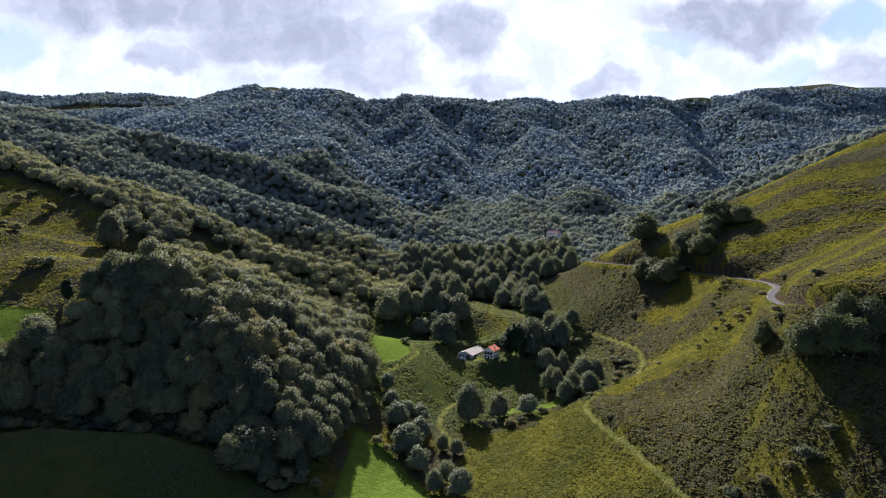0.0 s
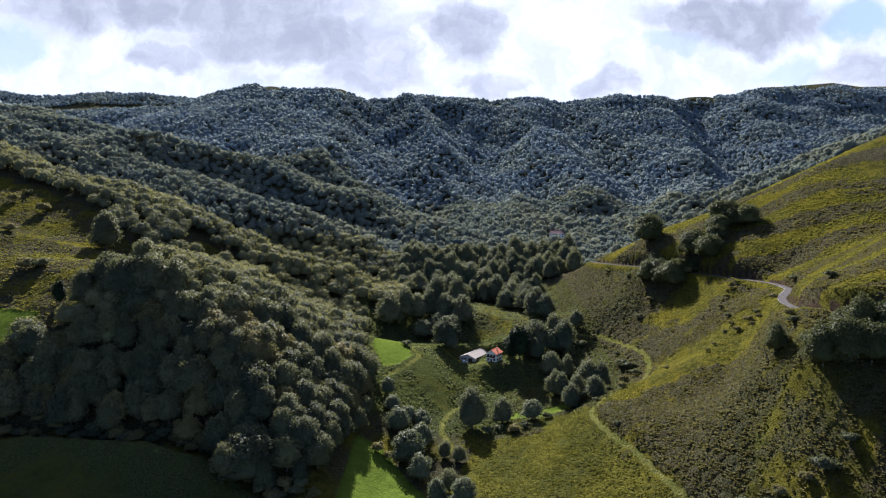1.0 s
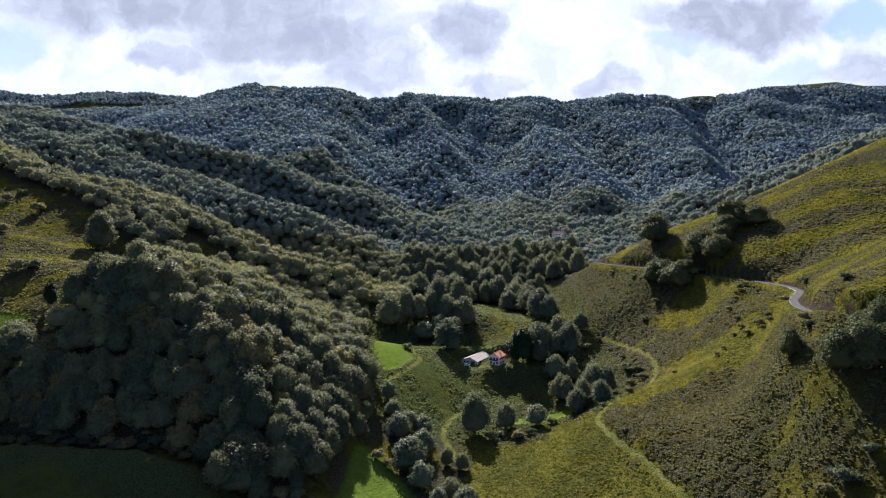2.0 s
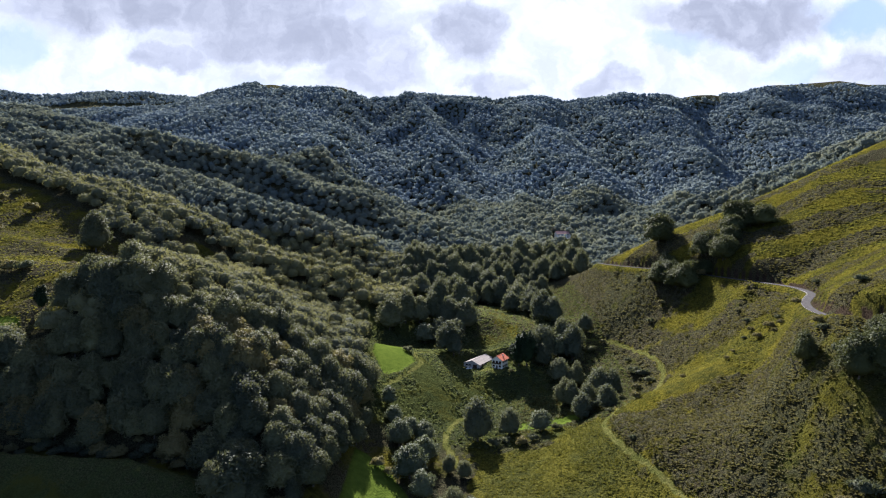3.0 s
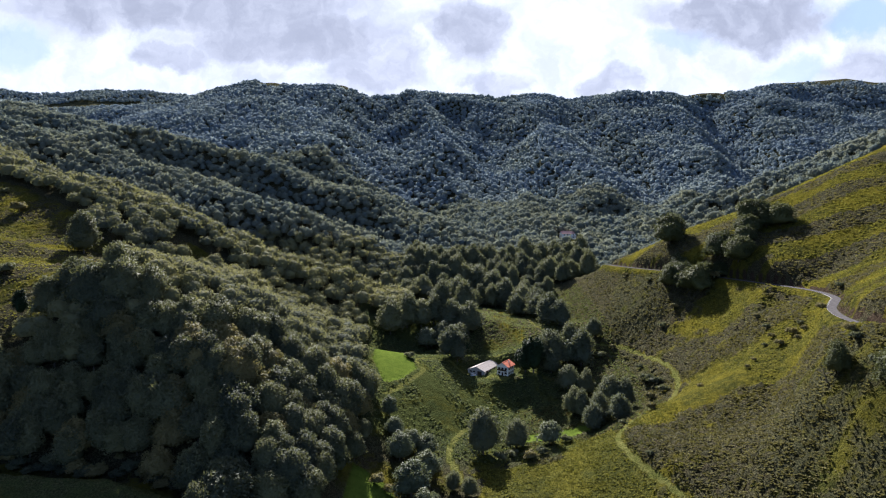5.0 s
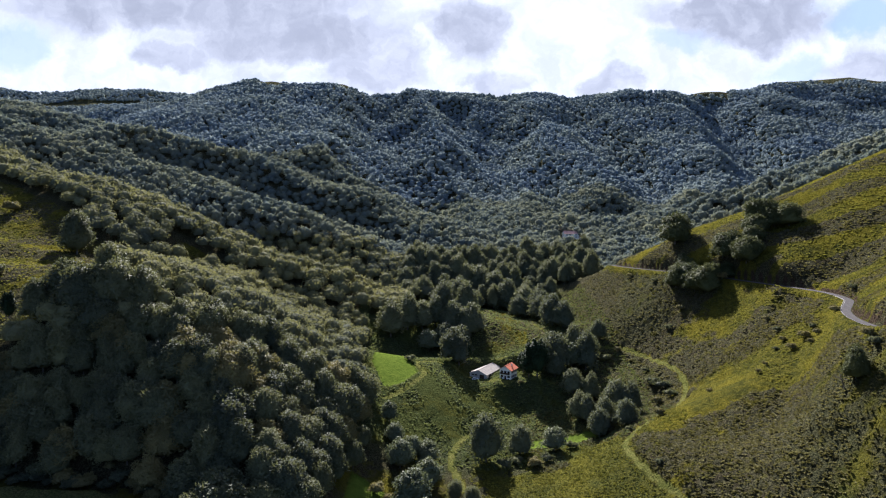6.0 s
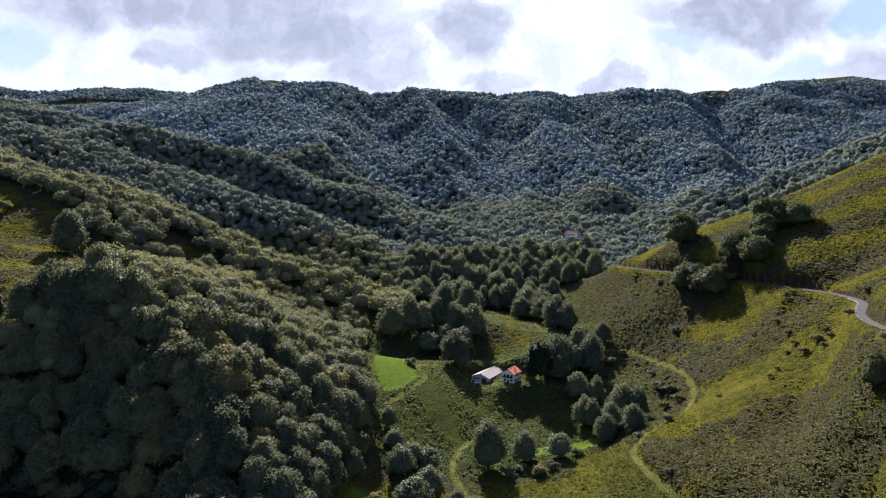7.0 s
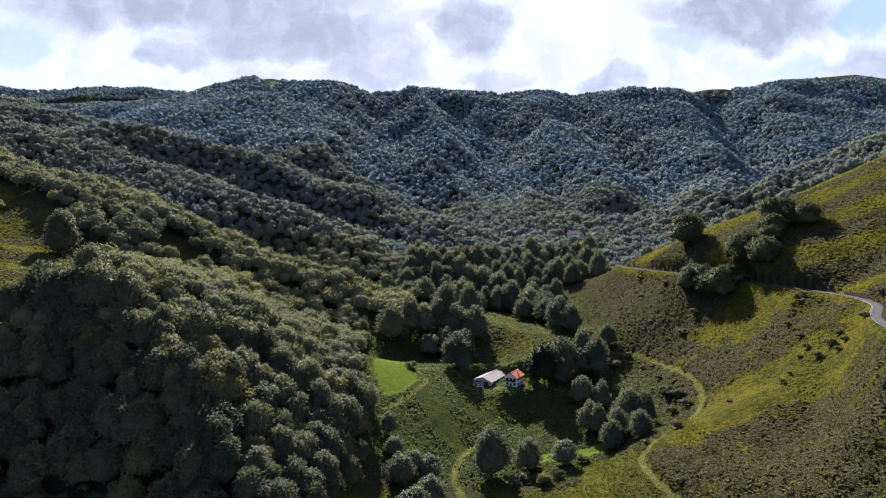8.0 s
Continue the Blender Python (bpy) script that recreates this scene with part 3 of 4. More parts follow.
def crown_mesh(name, rng, radius, low, high, lobes, sprays, size, mat, squash=1.0):
    """A domed crown that swells over its boughs, clad with leaf sprays that thin out in the furrows between them."""
    bumps = boughs(rng, lobes)
    reach = np.array([radius * squash * rng.uniform(0.92, 1.08), radius * squash * rng.uniform(0.92, 1.08), (high - low) / 2])
    mid = np.array([0, 0, (high + low) / 2])
    v, f = FINE
    r, _ = swell(v, bumps, 13.0, 0.60, 0.36)
    core = v * (r * rng.uniform(0.78, 1.0, len(v)))[:, None] * reach * skirt(v) + mid
    d = rng.normal(0, 1, (sprays * 2, 3))
    d[:, 2] = np.where(d[:, 2] < -0.8, -d[:, 2], d[:, 2])
    d /= np.linalg.norm(d, axis=1)[:, None]
    _, lobe = swell(d, bumps, 13.0, 0.62, 0.38)
    d = d[lobe > rng.uniform(0.0, 0.5, len(d))][:sprays]
    r, _ = swell(d, bumps, 13.0, 0.62, 0.38)
    at = d * (r * rng.uniform(0.88, 1.16, len(d)))[:, None] * reach * skirt(d) + mid
    u, g = leaves(rng, at, d + (0, 0, 0.45), size, 0.36, 0.42)
    return mesh_of(name, np.vstack([core, u]), np.vstack([f, g + len(core)]), mat, True)


def trunk_mesh(name, rng, height_, thick, limbs, reach):
    """A tapered, slightly bent trunk with limbs."""
    V, F, count = [], [], 0

    def limb(a, b, r0, r1, sides=6):
        nonlocal count
        a, b = np.array(a), np.array(b)
        d = (b - a) / np.linalg.norm(b - a)
        s = np.cross(d, [0.3, 0.5, 0.1])
        s /= np.linalg.norm(s)
        t = np.cross(d, s)
        ang = np.arange(sides) * 6.2832 / sides
        mid = (a + b) / 2 + rng.normal(0, 0.04, 3) * np.linalg.norm(b - a)
        for q, r in ((a, r0), (mid, (r0 + r1) / 2), (b, r1)):
            V.append(q + r * (np.cos(ang)[:, None] * s + np.sin(ang)[:, None] * t))
        i = np.arange(sides)
        j = (i + 1) % sides
        for row in (0, sides):
            F.append(np.stack([i + row, j + row, j + row + sides, i + row + sides], 1) + count)
        count += 3 * sides

    limb((0, 0, -1.2), (0, 0, height_ * 0.55), thick, thick * 0.65)
    limb((0, 0, height_ * 0.55), (rng.uniform(-0.4, 0.4), rng.uniform(-0.4, 0.4), height_), thick * 0.65, thick * 0.2)
    for i in range(limbs):
        a, z = i * 2.4 + rng.uniform(0, 1), height_ * rng.uniform(0.35, 0.75)
        limb((0, 0, z), (reach * math.cos(a), reach * math.sin(a), z + height_ * rng.uniform(0.12, 0.28)), thick * 0.4, thick * 0.12, 5)
    return mesh_of(name, np.vstack(V), np.vstack(F), BARK)


def tree_kind(name, seed, radius, tall, low, lobes, sprays, size, mat, label, category="tree", thick=0.32, squash=1.0):
    """One tree, an Empty at its foot with a trunk and a crown; kept aside as the pattern for its copies."""
    rng = np.random.RandomState(seed)
    base = tagged(new(name), label, category)
    for part_name, me in (("trunk", trunk_mesh("trunk", rng, tall * 0.75, thick, 5, radius * 0.6)), ("crown", crown_mesh("crown", rng, radius, low, tall, lobes, sprays, size, mat, squash))):
        ob = new(part_name, me)
        ob.parent = base
    return base


def plant(kind, x, y, scale=1.0, turn=0.0, stretch_z=1.0, group="", label=""):
    z = float(land(np.array([x]), np.array([y]))[0])
    ob = copy_thing(kind, Matrix.LocRotScale((x, y, z), Euler((0, 0, turn)), (scale, scale, scale * stretch_z)))
    return tagged(ob, label, group=group)


def drop(kind):
    for o in [*kind.children_recursive, kind]:
        bpy.data.objects.remove(o)


BEECH = [tree_kind("beech_tree", 40 + i, r, h, -2.2, lo, 1800, 0.46, mat, label) for i, (r, h, lo, mat, label) in enumerate([
    (6.4, 14, 30, LEAF, "broad dark green beech with a dense rounded crown"),
    (7.2, 15, 34, LEAF, "wide-crowned green beech with a lumpy dense crown"),
    (5.8, 15.5, 27, LEAF, "tall green beech with an uneven leafy crown"),
    (6.8, 13, 30, LEAF_GOLD, "beech with olive leaves just turning yellow")])]
WILLOW = [tree_kind("willow_tree", 60 + i, r, h, -1.2, lo, 1100, 0.44, LEAF_PALE, "pale grey-green willow with a loose ragged crown") for i, (r, h, lo) in enumerate([(4.6, 10, 20), (5.2, 11, 22)])]
SHRUB = [tree_kind("shrub", 70 + i, 3.0, 3.6 + i, 0.1, 8, 520, 0.36, mat, label, "bush", 0.10) for i, (mat, label) in enumerate([
    (LEAF, "low dark green shrub with a ragged rounded outline"),
    (LEAF_GOLD, "low olive-green shrub on the rough slope")])]
THIN = [tree_kind("ash_tree", 80 + i, 5.6, 13 + i, -2.4, 24, 1700, 0.40, LEAF_THIN, "dark loose-crowned ash tree on the steep slope") for i in range(2)]
FIR = [tree_kind("evergreen_tree", 90, 3.4, 14, -2.0, 15, 1300, 0.45, LEAF_DARK, "dense dark evergreen tree beside the farmhouse")]
ALDER = [tree_kind("alder_tree", 85 + i, r, h, -2.2, lo, 1500, 0.42, LEAF_ALDER, "tall dark green alder with a full crown on the valley floor") for i, (r, h, lo) in enumerate([(5.2, 13, 20), (5.8, 12.5, 24), (4.6, 14, 18)])]

# single trees and bushes in the valley and on the slopes: (x, y, crown radius, kind)
GROVES = {
    "valley_trees": [(-18, 522, 5.6, "P"), (-6, 526, 7.3, "B"), (6, 517, 7.2, "B"), (1, 486, 8.3, "B"), (-28, 462, 3.8, "S"), (42.5, 451.5, 1.7, "S"), (47, 477, 3.4, "C"), (49, 463, 6.0, "C"), (54, 459, 6.4, "C"), (4, 480, 6.5, "B"), (8, 484, 4.6, "C"), (68, 478, 9.0, "B"), (60, 470, 6.5, "B"), (84, 490, 7.5, "B"), (66, 462, 5.4, "B"), (80, 479, 6.2, "P"), (74, 444, 5.3, "B"), (89, 477, 8.3, "B"), (84, 440, 4.9, "B"), (71, 414, 6.4, "B"), (75, 406, 6.0, "B"), (94, 419, 8.1, "B"), (91, 389, 6.5, "B"), (77, 388, 6.8, "B"), (101, 414, 6.7, "B"), (83, 401, 5.9, "B")],
    "track_shrubs": [(123, 443, 5.0, "S"), (126, 434, 4.8, "S"), (126, 420, 4.0, "S"), (118, 420, 3.1, "S"), (125, 463, 2.4, "S"), (151, 498, 3.0, "S"), (133, 384, 1.9, "S"), (86, 320, 2.0, "S"), (103, 371, 2.9, "S"), (87, 366, 2.1, "S"), (117, 503, 2.7, "S")],
    "stream_trees": [(16, 370, 9.5, "B"), (34, 378, 6.2, "B"), (52, 380, 5.3, "P"), (61, 382, 3.3, "S"), (31, 366, 3.4, "S"), (39, 360, 3.9, "S"), (46, 365, 3.4, "S"), (25, 364, 3.9, "S"), (-30, 365, 4.0, "P"), (-21, 361, 4.4, "P"), (-14, 360, 4.9, "P"), (-34, 381, 4.2, "P")],
    "willows": [(-19, 323, 6.8, "P"), (-12, 340, 5.9, "P"), (-26, 349, 5.4, "P"), (-14, 363, 5.0, "P"), (0, 332, 4.0, "B"), (7, 328, 3.9, "B"), (2, 297, 5.2, "B"), (-4, 288, 4.5, "P"), (8, 283, 5.0, "P"), (-12, 307, 4.8, "P"), (-34, 324, 3.6, "S"), (-28, 321, 3.2, "S")],
    "back_trees": [(66, 620, 9.0, "B"), (76, 600, 8.5, "B"), (82, 575, 8.0, "B"), (86, 545, 7.0, "B"), (-8, 568, 9.5, "B"), (12, 566, 9.0, "B"), (-47, 532, 9.5, "B"), (-35, 545, 9.3, "B"), (-24, 549, 8.5, "B"), (-14, 554, 8.2, "B"), (0, 544, 8.4, "B"), (14, 539, 9.6, "B"), (5, 592, 9.3, "B"), (26, 688, 10.4, "B"), (42, 678, 10.3, "B"), (52, 646, 10.2, "B"), (59, 605, 7.1, "B"), (80, 556, 8.6, "B"), (74, 586, 7.3, "B"), (73, 654, 8.8, "B"), (107, 519, 5.4, "B"), (96, 497, 5.7, "B"), (105, 489, 4.5, "S")],
    "hill_trees": [(230, 531, 6.2, "B"), (223, 524, 7.0, "B"), (215, 513, 6.8, "B"), (196, 511, 6.2, "B"), (184, 581, 12.1, "B"), (200, 519, 10.3, "B"), (205, 500, 9.9, "B"), (237, 539, 10.2, "B"), (244, 521, 9.4, "B"), (175, 525, 9.2, "B"), (180, 507, 9.7, "B"), (182, 547, 7.3, "B"), (190, 506, 5.0, "S"), (186, 508, 4.6, "S"), (150, 589, 3.0, "S"), (159, 555, 3.2, "S"), (163, 508, 3.4, "S"), (220, 519, 4.3, "S"), (209, 512, 4.6, "S")],
    "bank_shrubs": [(176, 395, 2.0, "S"), (170, 390, 1.8, "S"), (186, 381, 2.2, "S"), (179, 374, 2.0, "S"), (158, 377, 1.6, "S"), (152, 371, 1.5, "S"), (182, 386, 3.1, "S"), (173, 381, 2.5, "S"), (190, 374, 2.7, "S"), (165, 311, 2.7, "S"), (163, 303, 2.6, "S"), (221, 409, 2.7, "S"), (194, 327, 3.4, "S"), (190, 392, 2.2, "S"), (181, 410, 2.3, "S"), (184, 429, 2.1, "S")],
    "slope_trees": [(153, 298, 5.1, "B"), (156, 268, 5.8, "B"), (163, 264, 6.4, "B"), (172, 262, 6.2, "B"), (176, 276, 5.6, "B"), (184, 268, 6.0, "B"), (140, 237, 5.2, "S"), (134, 239, 2.9, "S"), (125, 240, 2.9, "S"), (113, 240, 4.0, "S"), (150, 239, 3.3, "S"), (163, 303, 3.0, "S"), (157, 282, 3.3, "S")],
    "front_trees": [(-51, 318, 5.5, "B"), (-46, 334, 5.0, "B"), (-55, 301, 6.0, "B"), (-44, 351, 4.5, "B"), (-57, 286, 5.0, "B"), (-63, 274, 4.0, "B"), (-85, 274, 12.0, "B"), (-92, 268, 6.0, "B"), (-72, 268, 4.5, "S")],
    "meadow_trees": [(-253, 481, 12.0, "B"), (-213, 356, 3.2, "C"), (-261, 401, 6.1, "S"), (-253, 403, 5.8, "S"), (-320, 474, 5.5, "S"), (-341, 490, 4.4, "S"), (-361, 540, 4.8, "S"), (-328, 528, 6.1, "S"), (-360, 559, 3.5, "S")],
}


def scatter(rng, box, step, keep):
    """Places on a jittered grid for which keep(x, y) beats a random number."""
    X, Y = np.meshgrid(np.arange(box[0], box[2], step), np.arange(box[1], box[3], step * 0.9))
    X = X + (np.arange(X.shape[0]) % 2)[:, None] * step * 0.5
    X, Y = X.ravel(), Y.ravel()
    X, Y = X + rng.uniform(-0.46, 0.46, len(X)) * step, Y + rng.uniform(-0.46, 0.46, len(Y)) * step
    ok = keep(X, Y) > rng.uniform(0.1, 0.9, len(X))
    return X[ok], Y[ok]


def floor_of_valley(X, Y):
    return ((X > -45) & (X < 150) & (Y < 765)).astype(float)


rng = np.random.RandomState(7)
HX, HY = scatter(rng, (-340, 225, -40, 565), 9.4, lambda X, Y: inside(WOODS[0], X, Y, 3.0))
order = np.argsort(HY - 0.4 * HX)
near_x, near_y = HX[order[:170]], HY[order[:170]]
for x, y in zip(near_x, near_y):
    plant(BEECH[rng.choice(4, p=(0.3, 0.28, 0.27, 0.15))], x, y, rng.uniform(0.95, 1.42), rng.uniform(0, 6.28), rng.uniform(0.85, 1.05), "trees of the wooded hump")
# a clump of taller beeches at the meadow's edge
for x, y, k in ((-188, 362, 1.55), (-176, 352, 1.7), (-163, 356, 1.75), (-152, 362, 1.5), (-170, 368, 1.6), (-197, 352, 1.25)):
    plant(BEECH[rng.randint(3)], x, y, k, rng.uniform(0, 6.28), 1.0, "trees of the wooded hump", "tall spreading beech in a dark clump at the meadow's edge")
last = (HY - 0.4 * HX)[order[min(169, len(order) - 1)]]
KINDS = {"B": (BEECH, 6.4), "P": (WILLOW, 4.9), "S": (SHRUB, 3.0), "C": (FIR, 3.4)}
for grove, spots in GROVES.items():
    for x, y, r, k in spots:
        pool, own = KINDS[k]
        if k == "B" and grove in ("slope_trees", "hill_trees"):
            pool, own = THIN, 5.6
        if k == "B" and grove in ("valley_trees", "back_trees", "stream_trees"):
            pool, own = ALDER, 5.2
        s = r / own
        if grove in ("hill_trees", "slope_trees") and r > 5.5 and k == "B":
            s *= 1.15 if grove == "hill_trees" else 1.35
            for _ in range(2 if grove == "hill_trees" else 1):
                plant(pool[rng.randint(min(3, len(pool)))], x + rng.uniform(-0.9, 0.9) * r, y + rng.uniform(-0.3, 1.0) * r, s * rng.uniform(0.55, 0.85), rng.uniform(0, 6.28), 0.8, grove.replace("_", " "))
        if grove in ("valley_trees", "back_trees") and k in "BP" and y > 430:
            s *= 1.2
        if k == "P":
            s *= 1.2
        own_kind = pool[rng.choice(4, p=(0.37, 0.34, 0.24, 0.05))] if len(pool) == 4 else pool[rng.randint(len(pool))]
        plant(own_kind, x, y, s, rng.uniform(0, 6.28), (1.0 if s < 1.2 else 0.92) * rng.uniform(0.9, 1.1) * (0.74 if grove == "hill_trees" else 1.0), grove.replace("_", " "))
# undergrowth along the lower edge of the wood
for i in range(46):
    x = -205 + i * 3.3 + rng.uniform(-1.5, 1.5)
    y = np.interp(x, [-205, -170, -135, -96, -80, -55], [291, 291, 292, 283, 268, 268]) + rng.uniform(-3, 6)
    plant(SHRUB[rng.randint(2)], x, y, rng.uniform(0.7, 1.5), rng.uniform(0, 6.28), 1.0, "bushes along the wood's edge")
# the valley floor beyond the farm: single trees with gaps between them
VX, VY = scatter(rng, (-45, 585, 150, 765), 14.5, lambda X, Y: wooded(X, Y) * floor_of_valley(X, Y))
for x, y in zip(VX, VY):
    plant(ALDER[rng.randint(3)], x, y, rng.uniform(1.2, 1.9), rng.uniform(0, 6.28), rng.uniform(0.9, 1.15), "trees of the valley floor")
for kind in BEECH + WILLOW + SHRUB + FIR + THIN + ALDER:
    drop(kind)


def woodland(name, box, step, radius, sprays, keep, label, seed, leaf, lumps, mat):
    """A wood too far and too large to count: many domed, lumpy crowns clad with leaf sprays, in one mesh."""
    rng = np.random.RandomState(seed)
    X, Y = scatter(rng, box, step, keep)
    Z = land(X, Y)
    V, F, count = [], [], 0
    v0, f0 = DOME_ROUND if lumps > 8 else DOME
    for x, y, z in zip(X, Y, Z):
        r = radius * rng.uniform(0.7, 1.3)
        h = (r + radius) * rng.uniform(0.8, 1.1)
        size = np.array([1, 1, h / r * 0.5]) * r
        foot = np.array((x, y, z + h * 0.5))
        bumps = boughs(rng, lumps)
        reach, _ = swell(v0, bumps, 6.0, 0.62 if lumps > 8 else 0.68, 0.25)
        V.append(v0 * (reach * rng.uniform(0.88, 1.02, len(v0)))[:, None] * size + foot), F.append(f0 + count)
        count += len(v0)
        d = rng.normal(0, 1, (sprays, 3))
        d[:, 2] = np.abs(d[:, 2]) - 0.3
        d /= np.linalg.norm(d, axis=1)[:, None]
        reach, _ = swell(d, bumps, 6.0, 0.72, 0.28)
        at = d * (reach * rng.uniform(0.90, 1.06, sprays))[:, None] * size + foot
        u, f = leaves(rng, at, d + (0, 0, 0.25), r * leaf, 0.36, 0.24 if lumps > 8 else 0.08)
        V.append(u), F.append(f + count)
        count += len(u)
    ob = new(name, mesh_of(name, np.vstack(V), np.vstack(F), mat, True))
    return tagged(ob, label, "woodland", kind="stuff")


def in_wedge(X, Y):
    return (np.abs(X + 0.03 * Y) < 0.76 * Y + 40).astype(float)


def hump(X, Y):
    return inside(WOODS[0], X, Y, 2.0)


crest = woodland("hump_woodland", (-340, 300, -20, 580), 9.4, 6.4, 260, lambda X, Y: hump(X, Y) * (Y - 0.4 * X > last), "dense green beech wood over the crest of the hump", 76, 0.095, 16, LEAF_SPUR)
left = woodland("spur_woodland", (-640, 470, -20, 740), 10.2, 7.4, 150, lambda X, Y: wooded(X, Y) * in_wedge(X, Y) * (hump(X, Y) < 0.5), "dense dark green beech wood on the flank of a spur", 71, 0.115, 11, LEAF_SPUR)
# the distant woods below have haze mixed into their leaf colour
mid = woodland("valley_woodland", (-860, 740, 900, 1120), 9.8, 7.5, 30, lambda X, Y: wooded(X, Y) * in_wedge(X, Y) * (1 - floor_of_valley(X, Y)), "dense mixed green wood filling the valley head", 72, 0.17, 7, LEAF_MID_HAZE)
right = woodland("hillside_woodland", (-20, 600, 900, 740), 11.0, 7.6, 110, lambda X, Y: wooded(X, Y) * in_wedge(X, Y) * (1 - floor_of_valley(X, Y)), "green wood along the valley side behind the hill", 74, 0.12, 10, LEAF_MID_HAZE)
far = woodland("mountain_woodland", (-1600, 1120, 1500, 2000), 9.8, 7.3, 9, lambda X, Y: wooded(X, Y) * in_wedge(X, Y), "unbroken dark green forest on the mountain flank", 73, 0.25, 5, LEAF_FAR_HAZE)
distant = woodland("ridge_woodland", (-2000, 2200, -200, 2480), 13, 7.5, 6, lambda X, Y: in_wedge(X, Y) * (height(X, Y) > 420), "dark forest on the farthest ridge", 75, 0.3, 5, LEAF_FAR_HAZE)
# ---- the farm ----
def part(name, bm, mat, parent, label=""):
    """Links a bmesh as one mesh object under a thing or a part."""
    me = bpy.data.meshes.new(name)
    bmesh.ops.recalc_face_normals(bm, faces=bm.faces)
    bm.to_mesh(me)
    bm.free()
    me.materials.append(mat)
    ob = new(name, me)
    ob.parent = parent
    return tagged(ob, label)


def box(x0, y0, z0, x1, y1, z1, bevel=0.0):
    bm = bmesh.new()
    bmesh.ops.create_cube(bm, size=1.0, matrix=Matrix.LocRotScale(((x0 + x1) / 2, (y0 + y1) / 2, (z0 + z1) / 2), None, (x1 - x0, y1 - y0, z1 - z0)))
    if bevel:
        bmesh.ops.bevel(bm, geom=bm.edges[:], offset=bevel, segments=2, affect="EDGES")
    return bm


def prism(profile, y0, y1):
    """A profile in x and z, drawn out along y."""
    bm = bmesh.new()
    a = [bm.verts.new((x, y0, z)) for x, z in profile]
    b = [bm.verts.new((x, y1, z)) for x, z in profile]
    bm.faces.new(a)
    bm.faces.new(b[::-1])
    for i in range(len(a)):
        j = (i + 1) % len(a)
        bm.faces.new((a[i], b[i], b[j], a[j]))
    return bm


def roof_slope(w, eave, ridge, y0, y1, side, over, thick):
    k = (ridge - eave) / (w / 2)
    x1 = w / 2 + over
    prof = [(0, ridge + 0.05), (side * x1, eave - k * over + 0.05), (side * x1, eave - k * over + thick + 0.05), (0, ridge + thick + 0.05)]
    return prism(prof, y0 - over, y1 + over)


def window(parent, x, y, z, w, h, facing):
    """A framed window with dark panes on a wall; facing: (dx, dy) of the wall's normal."""
    dx, dy = facing
    win = new("window")
    win.parent = parent
    def slab(a0, a1, z0, z1, d0, d1):
        if dx:
            return box(min(x + dx * d0, x + dx * d1), y + a0, z0, max(x + dx * d0, x + dx * d1), y + a1, z1)
        return box(x + a0, min(y + dy * d0, y + dy * d1), z0, x + a1, max(y + dy * d0, y + dy * d1), z1)
    part("pane", slab(-w / 2, w / 2, z, z + h, -0.05, 0.01), GLASS_DARK, win)
    part("frame", slab(-w / 2 - 0.1, w / 2 + 0.1, z + h, z + h + 0.12, -0.05, 0.06), DARK_WOOD, win)
    part("sill", slab(-w / 2 - 0.12, w / 2 + 0.12, z - 0.1, z, -0.05, 0.12), LIMEWASH, win)
    for s in (-1, 1):
        part("shutter", slab(min(s * w / 2, s * w * 0.95), max(s * w / 2, s * w * 0.95), z, z + h, 0.01, 0.06), DARK_WOOD, win)


def building(name, label, x, y, z, turn, w, length, eave, ridge, roof_mat, wall_mat=LIMEWASH, over=0.5):
    """A gabled house: its front gable stands at y = 0 of its own axes, its ridge runs along y."""
    base = tagged(new(name), label, "house")
    base.matrix_world = pose(x, y, z, 0, 0, turn)
    part("wall", prism([(-w / 2, -1.5), (w / 2, -1.5), (w / 2, eave), (0, ridge), (-w / 2, eave)], 0, length), wall_mat, base)
    for s in (-1, 1):
        part("roof", roof_slope(w, eave, ridge, 0, length, s, over, 0.18), roof_mat, base)
    part("ridge_cap", prism([(-0.28, ridge + 0.20), (0, ridge + 0.34), (0.28, ridge + 0.20), (0, ridge + 0.26)], -over, length + over), roof_mat, base)
    return base


barn = building("barn", "long low plastered barn with a weathered grey sheet roof", 16.6, 470.6, YARD_Z - 2.2, -30, 12.5, 24, 2.9, 5.4, GREY_ROOF, PLASTER)
part("door", box(1.0, -0.08, 0, 4.2, 0.02, 2.7), DARK_WOOD, barn, "dark open barn door")
part("side_door", box(6.22, 3.0, 0, 6.34, 6.0, 2.5), DARK_WOOD, barn, "dark barn side door")
for y in (9, 13, 17):
    window(barn, 6.25, y, 1.5, 1.0, 0.9, (1, 0))
for x in (-4, -1.6):
    window(barn, x, 0, 1.5, 0.9, 0.9, (0, -1))

house = building("farmhouse", "white two-storey farmhouse with a red tiled roof", 33.6, 461.0, YARD_Z, -32, 8.0, 9.0, 6.2, 8.6, RED_TILE, over=0.8)
for x in (-2.4, 0, 2.4):
    window(house, x, 0, 3.9, 0.9, 1.3, (0, -1))
for x in (-2.4, 2.4):
    window(house, x, 0, 1.0, 0.9, 1.3, (0, -1))
part("door", box(-0.6, -0.07, 0, 0.6, 0.02, 2.1), DARK_WOOD, house, "dark wooden front door")
balcony = part("balcony", box(-3.4, -1.1, 3.25, 3.4, 0.0, 3.4), DARK_WOOD, house, "dark wooden balcony under the gable")
part("railing", box(-3.4, -1.1, 3.4, 3.4, -1.03, 4.3), DARK_WOOD, balcony)
